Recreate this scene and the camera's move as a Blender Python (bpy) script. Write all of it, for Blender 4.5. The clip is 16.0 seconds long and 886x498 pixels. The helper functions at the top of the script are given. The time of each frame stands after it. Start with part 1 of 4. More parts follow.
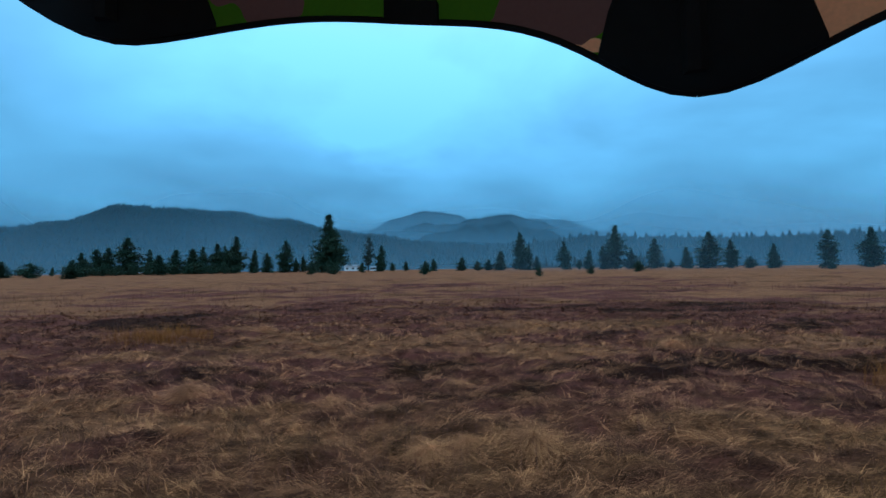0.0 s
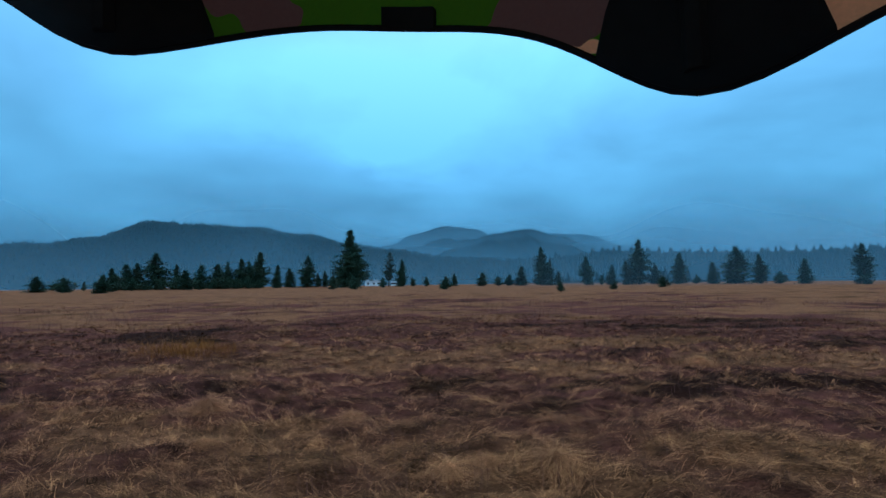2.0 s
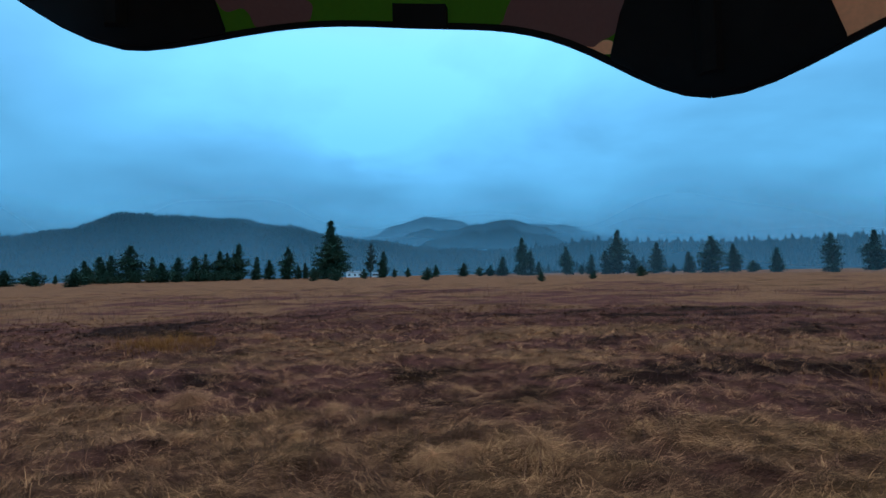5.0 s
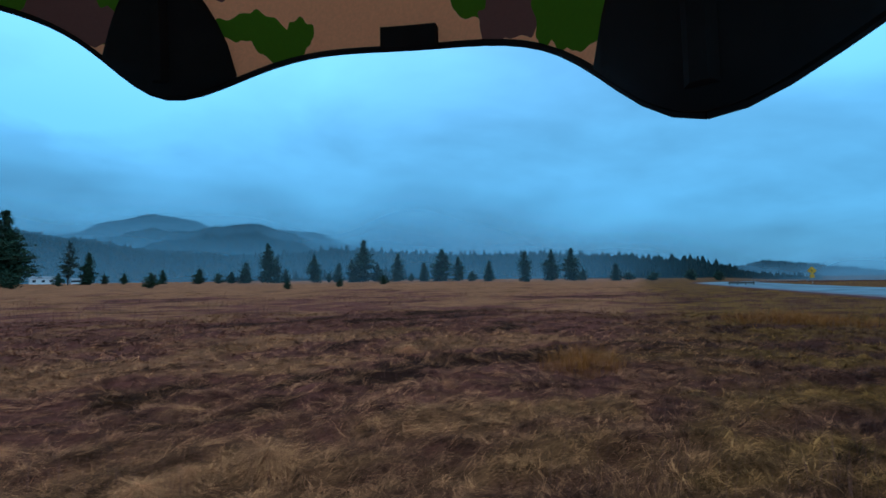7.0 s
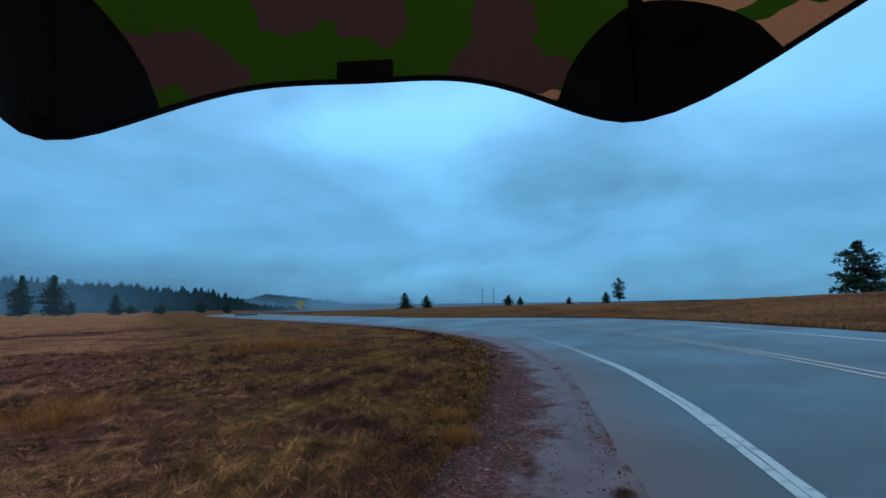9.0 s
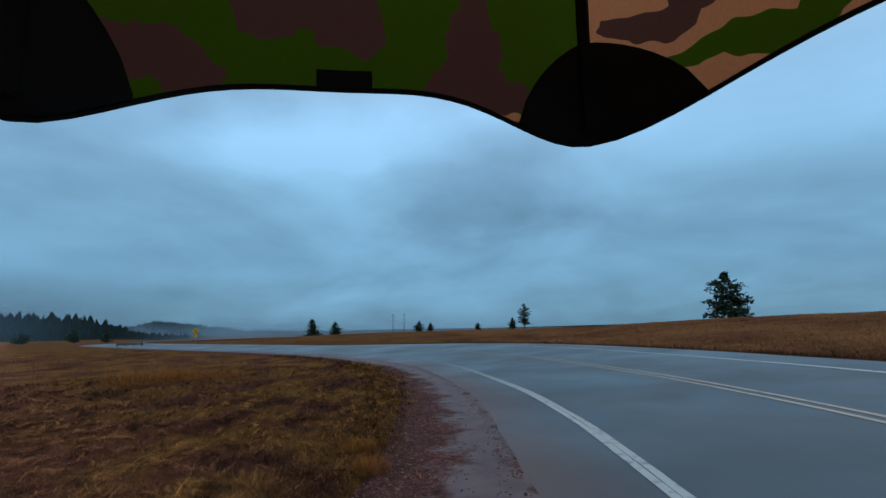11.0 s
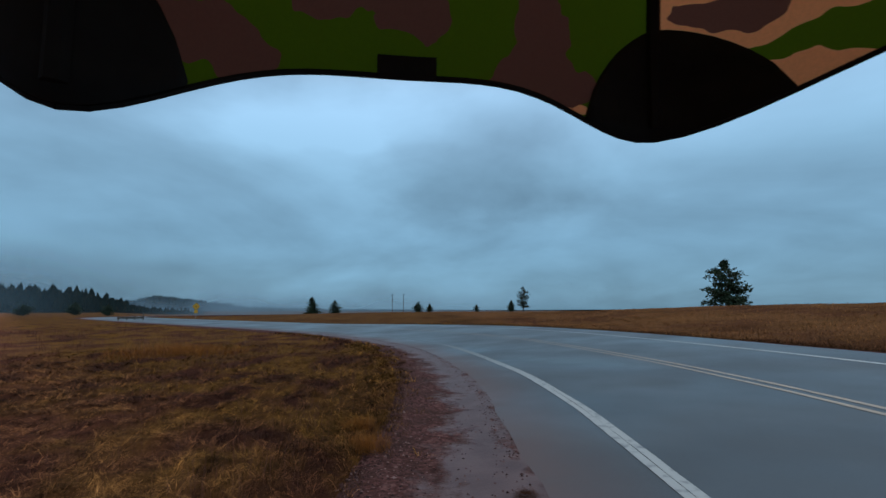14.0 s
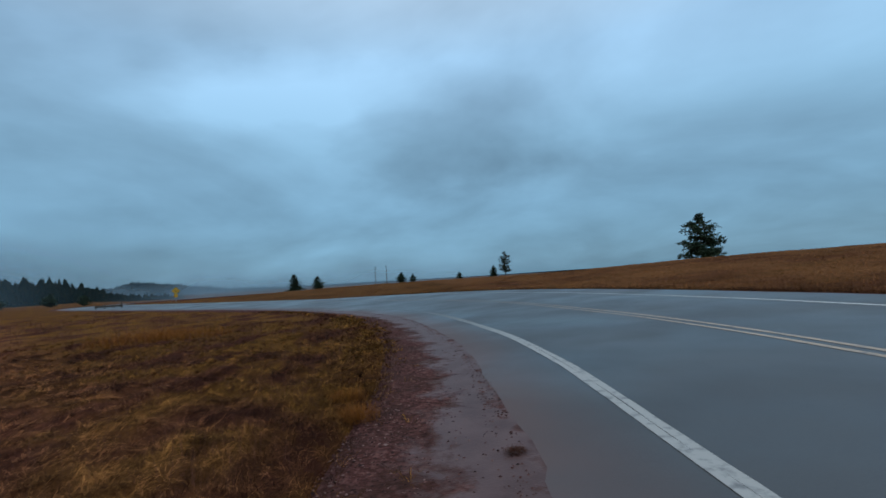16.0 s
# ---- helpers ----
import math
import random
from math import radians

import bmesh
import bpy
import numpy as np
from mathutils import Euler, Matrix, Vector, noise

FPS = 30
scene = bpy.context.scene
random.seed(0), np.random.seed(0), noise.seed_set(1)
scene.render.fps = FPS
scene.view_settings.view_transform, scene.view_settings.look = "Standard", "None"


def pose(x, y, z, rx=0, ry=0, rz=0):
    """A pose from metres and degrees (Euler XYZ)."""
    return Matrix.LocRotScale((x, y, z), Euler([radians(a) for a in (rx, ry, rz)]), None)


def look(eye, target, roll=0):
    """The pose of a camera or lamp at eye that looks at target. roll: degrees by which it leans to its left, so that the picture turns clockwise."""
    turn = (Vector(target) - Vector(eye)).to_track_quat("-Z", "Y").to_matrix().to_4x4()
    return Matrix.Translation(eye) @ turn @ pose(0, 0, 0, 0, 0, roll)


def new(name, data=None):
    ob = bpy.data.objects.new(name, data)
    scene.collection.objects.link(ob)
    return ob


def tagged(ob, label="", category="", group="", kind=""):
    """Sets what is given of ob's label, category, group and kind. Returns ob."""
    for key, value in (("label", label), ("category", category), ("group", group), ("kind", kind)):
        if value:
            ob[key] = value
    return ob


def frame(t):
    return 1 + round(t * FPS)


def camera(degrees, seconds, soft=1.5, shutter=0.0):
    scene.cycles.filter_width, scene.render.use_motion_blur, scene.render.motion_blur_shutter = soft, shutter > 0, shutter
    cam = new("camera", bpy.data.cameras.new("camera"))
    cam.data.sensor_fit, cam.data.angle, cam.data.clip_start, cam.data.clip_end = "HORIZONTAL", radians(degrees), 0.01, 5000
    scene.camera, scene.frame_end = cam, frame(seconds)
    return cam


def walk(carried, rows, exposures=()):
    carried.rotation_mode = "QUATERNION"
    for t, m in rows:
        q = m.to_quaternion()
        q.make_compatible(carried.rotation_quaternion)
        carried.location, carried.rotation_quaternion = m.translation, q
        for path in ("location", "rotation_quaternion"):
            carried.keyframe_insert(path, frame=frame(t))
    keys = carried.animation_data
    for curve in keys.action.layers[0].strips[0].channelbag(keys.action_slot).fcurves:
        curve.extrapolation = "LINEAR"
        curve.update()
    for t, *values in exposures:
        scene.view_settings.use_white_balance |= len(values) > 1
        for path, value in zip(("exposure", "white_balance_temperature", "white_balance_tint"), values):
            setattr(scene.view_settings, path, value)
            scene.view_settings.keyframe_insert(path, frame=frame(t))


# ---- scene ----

# ---------------------------------------------------------------- camera
cam = camera(85.0, 16.0, soft=1.5, shutter=0.15)
UMB = Vector((-0.03, -0.06, 1.70))      # hub axis of the umbrella at the height of its rib tips


def row(t, dx, dy, dz, yaw, pitch, roll):
    """A row of the walk: place under the umbrella, clockwise heading, tilt, lean to the right."""
    eye = UMB + Vector((dx, dy, dz))
    a, p = radians(yaw), radians(pitch)
    way = Vector((math.sin(a) * math.cos(p), math.cos(a) * math.cos(p), math.sin(p)))
    return (t, look(eye, eye + way, -roll))


walk(cam, [
    row(0.0, 0.081, 0.113, -0.071, 0.00, 2.17, 0.70),
    row(0.5, 0.089, 0.112, -0.071, -0.23, 2.43, 0.73),
    row(1.0, 0.082, 0.115, -0.073, -1.33, 2.86, 0.87),
    row(1.5, 0.080, 0.117, -0.074, -1.94, 3.38, 0.67),
    row(2.0, 0.088, 0.117, -0.073, -2.40, 3.99, 0.64),
    row(2.5, 0.086, 0.116, -0.073, -2.73, 4.35, 0.60),
    row(3.0, 0.081, 0.112, -0.072, -2.80, 4.06, 0.56),
    row(4.2, 0.079, 0.114, -0.072, -0.90, 3.30, 0.95),
    row(5.5, 0.076, 0.115, -0.071, 1.41, 2.74, 1.23),
    row(6.0, 0.062, 0.116, -0.072, 8.94, 3.79, 0.75),
    row(6.5, 0.182, 0.045, -0.085, 21.54, 3.56, 0.11),
    row(7.0, 0.147, 0.038, -0.093, 28.96, 3.40, 0.50),
    row(7.5, 0.136, 0.047, -0.094, 41.30, 4.53, 1.11),
    row(8.0, 0.096, 0.054, -0.104, 56.38, 5.43, 0.54),
    row(8.5, 0.122, -0.066, -0.107, 72.37, 6.51, 1.27),
    row(9.0, 0.113, -0.038, -0.113, 82.62, 6.57, 0.91),
    row(9.5, 0.112, -0.019, -0.121, 87.66, 8.35, 1.53),
    row(10.0, 0.112, -0.018, -0.122, 91.30, 9.71, 1.58),
    row(11.2, 0.104, -0.015, -0.120, 93.40, 9.30, 1.30),
    row(12.5, 0.096, -0.012, -0.117, 94.76, 8.58, 0.96),
    row(13.0, 0.101, -0.013, -0.120, 94.21, 8.24, 0.48),
    row(13.5, 0.104, -0.015, -0.119, 93.56, 8.36, 0.42),
    row(14.0, 0.118, 0.006, -0.111, 93.13, 7.23, -0.03),
    row(14.5, 0.173, 0.060, -0.089, 94.68, 3.82, 0.51),
    row(15.0, 0.167, 0.054, -0.084, 92.43, 2.11, 0.94),
    row(15.5, 0.127, 0.044, -0.100, 88.23, 1.48, 2.38),
    row(16.0, 0.189, -0.018, -0.133, 95.31, 3.47, 3.49),
], exposures=[(0.0, 0.07, 4500, -6), (1.5, 0.0, 4480, -6), (4.5, 0.03, 4480, -6), (7.5, 0.02, 4480, -6), (9.0, -0.06, 4850, 0), (10.0, -0.21, 5350, 4), (12.5, -0.23, 6050, 12), (16.0, -0.18, 6150, 12)])

# ---------------------------------------------------------------- world, sun
world = bpy.data.worlds.new("overcast_sky")
scene.world = world
world.use_nodes = True


def build_world():
    nt = world.node_tree
    nt.nodes.clear()
    N, L = nt.nodes.new, nt.links.new
    out, bg = N("ShaderNodeOutputWorld"), N("ShaderNodeBackground")
    tc, sep = N("ShaderNodeTexCoord"), N("ShaderNodeSeparateXYZ")
    L(tc.outputs["Generated"], sep.inputs[0])
    sky = N("ShaderNodeTexSky")
    sky.sky_type, sky.sun_disc = "NISHITA", False
    sky.sun_elevation, sky.sun_rotation = radians(50), radians(200)
    dim = N("ShaderNodeMix")
    dim.data_type, dim.blend_type = "RGBA", "MULTIPLY"
    dim.inputs[0].default_value = 1
    dim.inputs[7].default_value = (0.10, 0.10, 0.10, 1)
    L(sky.outputs[0], dim.inputs[6])
    # cloud deck: its colour from the horizon to the zenith
    ramp = N("ShaderNodeValToRGB")
    L(sep.outputs["Z"], ramp.inputs[0])
    cr = ramp.color_ramp
    stops = [(0.0, (0.132, 0.26, 0.345)), (0.06, (0.158, 0.310, 0.418)), (0.14, (0.185, 0.353, 0.478)),
             (0.27, (0.235, 0.42, 0.56)), (0.42, (0.33, 0.535, 0.715)), (0.75, (0.58, 0.64, 0.68))]
    cr.elements[0].position, cr.elements[1].position = stops[0][0], stops[-1][0]
    cr.elements[0].color, cr.elements[1].color = (*stops[0][1], 1), (*stops[-1][1], 1)
    for p, c in stops[1:-1]:
        cr.elements.new(p).color = (*c, 1)
    # broad and fine cloud forms, flattened towards the horizon
    mp = N("ShaderNodeMapping")
    mp.inputs["Scale"].default_value = (1.0, 1.0, 1.0)
    mp.inputs["Location"].default_value = (0.35, 0.1, 0.2)
    # the deck seen in perspective: wide overhead, in flat bars near the horizon
    high, inv, deck = N("ShaderNodeMath"), N("ShaderNodeMath"), N("ShaderNodeVectorMath")
    high.operation, inv.operation, deck.operation = "MAXIMUM", "ADD", "DIVIDE"
    high.inputs[1].default_value, inv.inputs[1].default_value = 0.0, 0.28
    L(sep.outputs["Z"], high.inputs[0]), L(high.outputs[0], inv.inputs[0])
    L(tc.outputs["Generated"], deck.inputs[0]), L(inv.outputs[0], deck.inputs[1])
    L(deck.outputs[0], mp.inputs[0])
    n1, n2 = N("ShaderNodeTexNoise"), N("ShaderNodeTexNoise")
    n1.inputs["Scale"].default_value, n1.inputs["Detail"].default_value, n1.inputs["Distortion"].default_value = 0.95, 5, 0.5
    n2.inputs["Scale"].default_value, n2.inputs["Detail"].default_value = 2.4, 6
    L(mp.outputs[0], n1.inputs["Vector"]), L(mp.outputs[0], n2.inputs["Vector"])
    add = N("ShaderNodeMath")
    add.operation = "MULTIPLY_ADD"
    add.inputs[1].default_value = 0.35
    L(n2.outputs[0], add.inputs[0]), L(n1.outputs[0], add.inputs[2])
    mr = N("ShaderNodeMapRange")
    mr.inputs["From Min"].default_value, mr.inputs["From Max"].default_value = 0.35, 0.95
    mr.inputs["To Min"].default_value, mr.inputs["To Max"].default_value = 0.60, 1.36
    # heavier cloud bellies: azimuth, elevation, half width and half height in degrees, depth
    warp = N("ShaderNodeVectorMath")
    warp.operation = "MULTIPLY_ADD"
    warp.inputs[1].default_value = (0.34, 0.34, 0.16)
    L(n2.outputs["Color"], warp.inputs[0]), L(tc.outputs["Generated"], warp.inputs[2])
    total = add.outputs[0]
    for az, el, wa, wb, depth in ((-42, 7, 13, 5, 0.03), (-19, 10.5, 12, 3.5, 0.11), (22, 11, 14, 3.2, 0.06), (98, 17, 9, 4.5, 0.16), (72, 13, 16, 4, 0.07), (-2, 15, 6, 5, -0.12), (8, 25, 14, 5, -0.10), (80, 22, 9, 3, -0.12), (-13, 20, 10, 4, -0.08), (36, 20, 12, 6, 0.07), (-2, 8.5, 5, 2.5, -0.07), (123, 8, 16, 7, 0.08)):
        a, e = radians(az), radians(el)
        dirv = Vector((math.sin(a) * math.cos(e), math.cos(a) * math.cos(e), math.sin(e)))
        side, up = Vector((math.cos(a), -math.sin(a), 0)), Vector((-math.sin(a) * math.sin(e), -math.cos(a) * math.sin(e), math.cos(e)))
        terms = []
        for axis, half in ((side, wa), (up, wb)):
            sb, dt, sc = N("ShaderNodeVectorMath"), N("ShaderNodeVectorMath"), N("ShaderNodeMath")
            sb.operation, dt.operation, sc.operation = "SUBTRACT", "DOT_PRODUCT", "POWER"
            sb.inputs[1].default_value = dirv + Vector((0.17, 0.17, 0.08))
            dt.inputs[1].default_value = axis / math.sin(radians(half))
            sc.inputs[1].default_value = 2
            ab = N("ShaderNodeMath")
            ab.operation = "ABSOLUTE"
            L(warp.outputs[0], sb.inputs[0]), L(sb.outputs[0], dt.inputs[0]), L(dt.outputs["Value"], ab.inputs[0]), L(ab.outputs[0], sc.inputs[0])
            terms.append(sc.outputs[0])
        sm, gl, mu = N("ShaderNodeMath"), N("ShaderNodeMapRange"), N("ShaderNodeMath")
        sm.operation, mu.operation, gl.interpolation_type = "ADD", "SUBTRACT", "SMOOTHERSTEP"
        L(terms[0], sm.inputs[0]), L(terms[1], sm.inputs[1])
        gl.inputs["From Min"].default_value, gl.inputs["From Max"].default_value = 0.0, 4.0
        gl.inputs["To Min"].default_value, gl.inputs["To Max"].default_value = depth, 0.0
        L(sm.outputs[0], gl.inputs[0]), L(total, mu.inputs[0]), L(gl.outputs[0], mu.inputs[1])
        total = mu.outputs[0]
    L(total, mr.inputs[0])
    mul = N("ShaderNodeMix")
    mul.data_type, mul.blend_type = "RGBA", "MULTIPLY"
    mul.inputs[0].default_value = 1
    L(ramp.outputs[0], mul.inputs[6]), L(mr.outputs[0], mul.inputs[7])
    mix = N("ShaderNodeMix")
    mix.data_type = "RGBA"
    mix.inputs[0].default_value = 0.93
    L(dim.outputs[2], mix.inputs[6]), L(mul.outputs[2], mix.inputs[7])
    L(mix.outputs[2], bg.inputs[0])
    bg.inputs[1].default_value = 1.20
    L(bg.outputs[0], out.inputs[0])


build_world()
sun = new("sun", bpy.data.lights.new("sun", "SUN"))
sun.data.energy, sun.data.angle, sun.data.color = 0.35, radians(40), (1.0, 0.86, 0.68)
sun.matrix_world = look((0, 0, 30), (-4, 11, 0))

# ---------------------------------------------------------------- materials


def material(name, rough=0.9, spec=0.3):
    m = bpy.data.materials.new(name)
    m.use_nodes = True
    b = m.node_tree.nodes["Principled BSDF"]
    b.inputs["Roughness"].default_value = rough
    b.inputs["Specular IOR Level"].default_value = spec
    return m, m.node_tree, b


def noise_node(nt, scale, detail=4, vec=None, stretch=None, rough=0.55, distort=0.0):
    n = nt.nodes.new("ShaderNodeTexNoise")
    n.inputs["Scale"].default_value, n.inputs["Detail"].default_value = scale, detail
    n.inputs["Roughness"].default_value, n.inputs["Distortion"].default_value = rough, distort
    if vec is None:
        vec = nt.nodes.new("ShaderNodeNewGeometry").outputs["Position"]
    if stretch:
        mp = nt.nodes.new("ShaderNodeMapping")
        mp.inputs["Scale"].default_value = stretch
        nt.links.new(vec, mp.inputs[0])
        vec = mp.outputs[0]
    nt.links.new(vec, n.inputs["Vector"])
    return n.outputs[0]


def ramp_node(nt, fac, stops, constant=False):
    r = nt.nodes.new("ShaderNodeValToRGB")
    cr = r.color_ramp
    cr.interpolation = "CONSTANT" if constant else "LINEAR"
    cr.elements[0].position, cr.elements[1].position = stops[0][0], stops[-1][0]
    cr.elements[0].color, cr.elements[1].color = (*stops[0][1], 1), (*stops[-1][1], 1)
    for p, c in stops[1:-1]:
        cr.elements.new(p).color = (*c, 1)
    nt.links.new(fac, r.inputs[0])
    return r.outputs[0]


def mix_node(nt, fac, a, b, blend="MIX"):
    m = nt.nodes.new("ShaderNodeMix")
    m.data_type, m.blend_type = "RGBA", blend
    for sock, v in ((m.inputs[0], fac), (m.inputs[6], a), (m.inputs[7], b)):
        if isinstance(v, (int, float)):
            sock.default_value = v
        elif isinstance(v, tuple):
            sock.default_value = (*v, 1)
        else:
            nt.links.new(v, sock)
    return m.outputs[2]


def map_node(nt, v, a, b, c=0.0, d=1.0):
    r = nt.nodes.new("ShaderNodeMapRange")
    for i, x in enumerate((a, b, c, d)):
        r.inputs[1 + i].default_value = x
    nt.links.new(v, r.inputs[0])
    return r.outputs[0]


def math_node(nt, op, a, b=None, c=None):
    m = nt.nodes.new("ShaderNodeMath")
    m.operation = op
    for i, v in enumerate((a, b, c)):
        if v is None:
            continue
        if isinstance(v, (int, float)):
            m.inputs[i].default_value = v
        else:
            nt.links.new(v, m.inputs[i])
    return m.outputs[0]


def bump(nt, b, height, strength=0.5, dist=0.02):
    n = nt.nodes.new("ShaderNodeBump")
    n.inputs["Strength"].default_value, n.inputs["Distance"].default_value = strength, dist
    nt.links.new(height, n.inputs["Height"])
    nt.links.new(n.outputs[0], b.inputs["Normal"])


STANDS = [(-2.4, 10.8, 2.2, 1.1, 0.10), (3.9, 13.6, 3.4, 1.4, 0.11), (2.4, 9.4, 1.8, 0.8, 0.09), (7.6, 10.2, 3.0, 1.3, 0.11), (4.6, 5.6, 2.6, 0.9, 0.05), (5.2, 2.8, 2.6, 1.7, 0.05), (-4.0, 5.8, 2.5, 0.9, 0.06),
          (0.0, 7.9, 5.0, 0.8, -0.035), (0.8, 6.2, 5.5, 0.6, -0.045), (4.6, 7.6, 3.0, 0.9, -0.07), (7.2, 8.3, 3.4, 1.1, -0.06), (-4.8, 8.6, 3.0, 1.0, 0.03), (-7.0, 16, 6, 2.0, -0.06), (9, 19, 8, 2.2, -0.06)]


def meadow_colour(nt, straw, russet, dark, green, tone=None):
    """Patches of flattened straw, russet weeds, dark thatch and green regrowth, shared by soil and blades; dark also
    stands in for shaded gaps.
    """
    big = noise_node(nt, 0.10, 4, stretch=(0.75, 1.25, 0.0), distort=0.7)
    mid = noise_node(nt, 0.55, 5, stretch=(0.8, 1.2, 0.0), distort=0.5)
    fine = noise_node(nt, 3.2, 4, stretch=(1, 1, 0.3))
    patch = math_node(nt, "ADD", math_node(nt, "MULTIPLY", big, 0.55), math_node(nt, "MULTIPLY", mid, 0.45))
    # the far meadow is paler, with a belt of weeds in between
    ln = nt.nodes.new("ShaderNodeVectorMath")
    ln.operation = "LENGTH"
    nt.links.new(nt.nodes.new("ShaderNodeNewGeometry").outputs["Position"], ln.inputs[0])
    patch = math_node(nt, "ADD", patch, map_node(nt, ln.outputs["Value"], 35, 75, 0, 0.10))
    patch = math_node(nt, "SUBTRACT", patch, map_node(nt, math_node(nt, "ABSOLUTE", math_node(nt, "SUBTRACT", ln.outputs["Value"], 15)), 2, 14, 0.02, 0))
    # middle distance paled further, its look of haze put into the base colour
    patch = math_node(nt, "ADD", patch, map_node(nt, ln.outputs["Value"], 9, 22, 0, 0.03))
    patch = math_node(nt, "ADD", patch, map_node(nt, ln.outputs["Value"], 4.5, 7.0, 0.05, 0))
    # stands of pale straw and of dark weeds, with frayed borders
    wn = nt.nodes.new("ShaderNodeTexNoise")
    wn.inputs["Scale"].default_value, wn.inputs["Detail"].default_value = 0.8, 4
    geo = nt.nodes.new("ShaderNodeNewGeometry").outputs["Position"]
    nt.links.new(geo, wn.inputs["Vector"])
    wv = nt.nodes.new("ShaderNodeVectorMath")
    wv.operation, wv.inputs[1].default_value = "MULTIPLY_ADD", (2.4, 2.0, 0)
    nt.links.new(wn.outputs["Color"], wv.inputs[0]), nt.links.new(geo, wv.inputs[2])
    ws = nt.nodes.new("ShaderNodeSeparateXYZ")
    nt.links.new(wv.outputs[0], ws.inputs[0])
    for px, py, rx, ry, amount in STANDS:
        dx = math_node(nt, "DIVIDE", math_node(nt, "SUBTRACT", ws.outputs[0], px + 1.2), rx)
        dy = math_node(nt, "DIVIDE", math_node(nt, "SUBTRACT", ws.outputs[1], py + 1.0), ry)
        dd = math_node(nt, "ADD", math_node(nt, "MULTIPLY", dx, dx), math_node(nt, "MULTIPLY", dy, dy))
        patch = math_node(nt, "ADD", patch, map_node(nt, dd, 0.5, 1.5, amount, 0))
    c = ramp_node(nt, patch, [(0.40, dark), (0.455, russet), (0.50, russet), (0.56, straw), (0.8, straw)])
    gfac = map_node(nt, noise_node(nt, 0.23, 3, stretch=(1, 1, 0)), 0.52, 0.66, 0, 0.5)
    c = mix_node(nt, math_node(nt, "MAXIMUM", gfac, map_node(nt, ln.outputs["Value"], 4.0, 7.5, 0.45, 0)), c, green)
    if tone is not None:
        c = mix_node(nt, map_node(nt, tone, 0.35, 1.0, 0.0, 0.75), c, straw)
        # low-tone clumps darkened, painting the shade of crevices between tufts
        c = mix_node(nt, map_node(nt, tone, 0.0, 0.35, 0.7, 0.0), c, dark)
    # short olive growth in the strip beside the road
    sx = nt.nodes.new("ShaderNodeSeparateXYZ")
    nt.links.new(nt.nodes.new("ShaderNodeNewGeometry").outputs["Position"], sx.inputs[0])
    near_road = math_node(nt, "SUBTRACT", math_node(nt, "MULTIPLY", sx.outputs[0], 0.8), sx.outputs[1])
    zone = math_node(nt, "MULTIPLY", map_node(nt, math_node(nt, "ADD", near_road, math_node(nt, "MULTIPLY", patch, 8.0)), 1.9, 7.6), map_node(nt, sx.outputs[1], -7.0, -5.0, 0, 1))
    olive = mix_node(nt, map_node(nt, mid, 0.40, 0.56), tuple(1.8 * q for q in dark), tuple(q * k for q, k in zip(straw, (0.50, 0.58, 0.20))))
    c = mix_node(nt, math_node(nt, "MULTIPLY", zone, 0.82), c, olive)
    # evenly russet growth on the bank beyond the road
    c = mix_node(nt, math_node(nt, "MULTIPLY", map_node(nt, math_node(nt, "MULTIPLY_ADD", sx.outputs[0], -0.45, sx.outputs[1]), -9.0, -12.0, 0, 0.75), 1.0), c, mix_node(nt, map_node(nt, big, 0.35, 0.65), tuple(q * k for q, k in zip(straw, (0.27, 0.27, 0.21))), tuple(q * k for q, k in zip(straw, (0.50, 0.56, 0.42)))))
    # fine dark specks thin out with distance, which pales and smooths the ground
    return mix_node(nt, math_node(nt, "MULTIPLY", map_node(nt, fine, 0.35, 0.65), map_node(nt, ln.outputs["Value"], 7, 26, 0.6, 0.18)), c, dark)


STRAW, RUSSET, DARK, GREEN = (0.575, 0.246, 0.098), (0.350, 0.121, 0.077), (0.070, 0.025, 0.014), (0.165, 0.085, 0.016)


def mat_meadow():
    m, nt, b = material("meadow_soil", 1.0, 0.02)
    # soil palette kept darker than the blades: shade of the gaps painted in
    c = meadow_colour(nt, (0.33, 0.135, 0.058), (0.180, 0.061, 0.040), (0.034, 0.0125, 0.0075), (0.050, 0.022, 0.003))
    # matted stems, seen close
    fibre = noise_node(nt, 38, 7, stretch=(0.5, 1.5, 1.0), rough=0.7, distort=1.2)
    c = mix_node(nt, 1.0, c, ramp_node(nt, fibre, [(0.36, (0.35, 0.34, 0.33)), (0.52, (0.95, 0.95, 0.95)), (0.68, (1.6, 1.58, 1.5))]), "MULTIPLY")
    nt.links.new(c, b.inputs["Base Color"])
    h = noise_node(nt, 9, 6, stretch=(1, 1.6, 1))
    bump(nt, b, h, 0.9, 0.06)
    return m


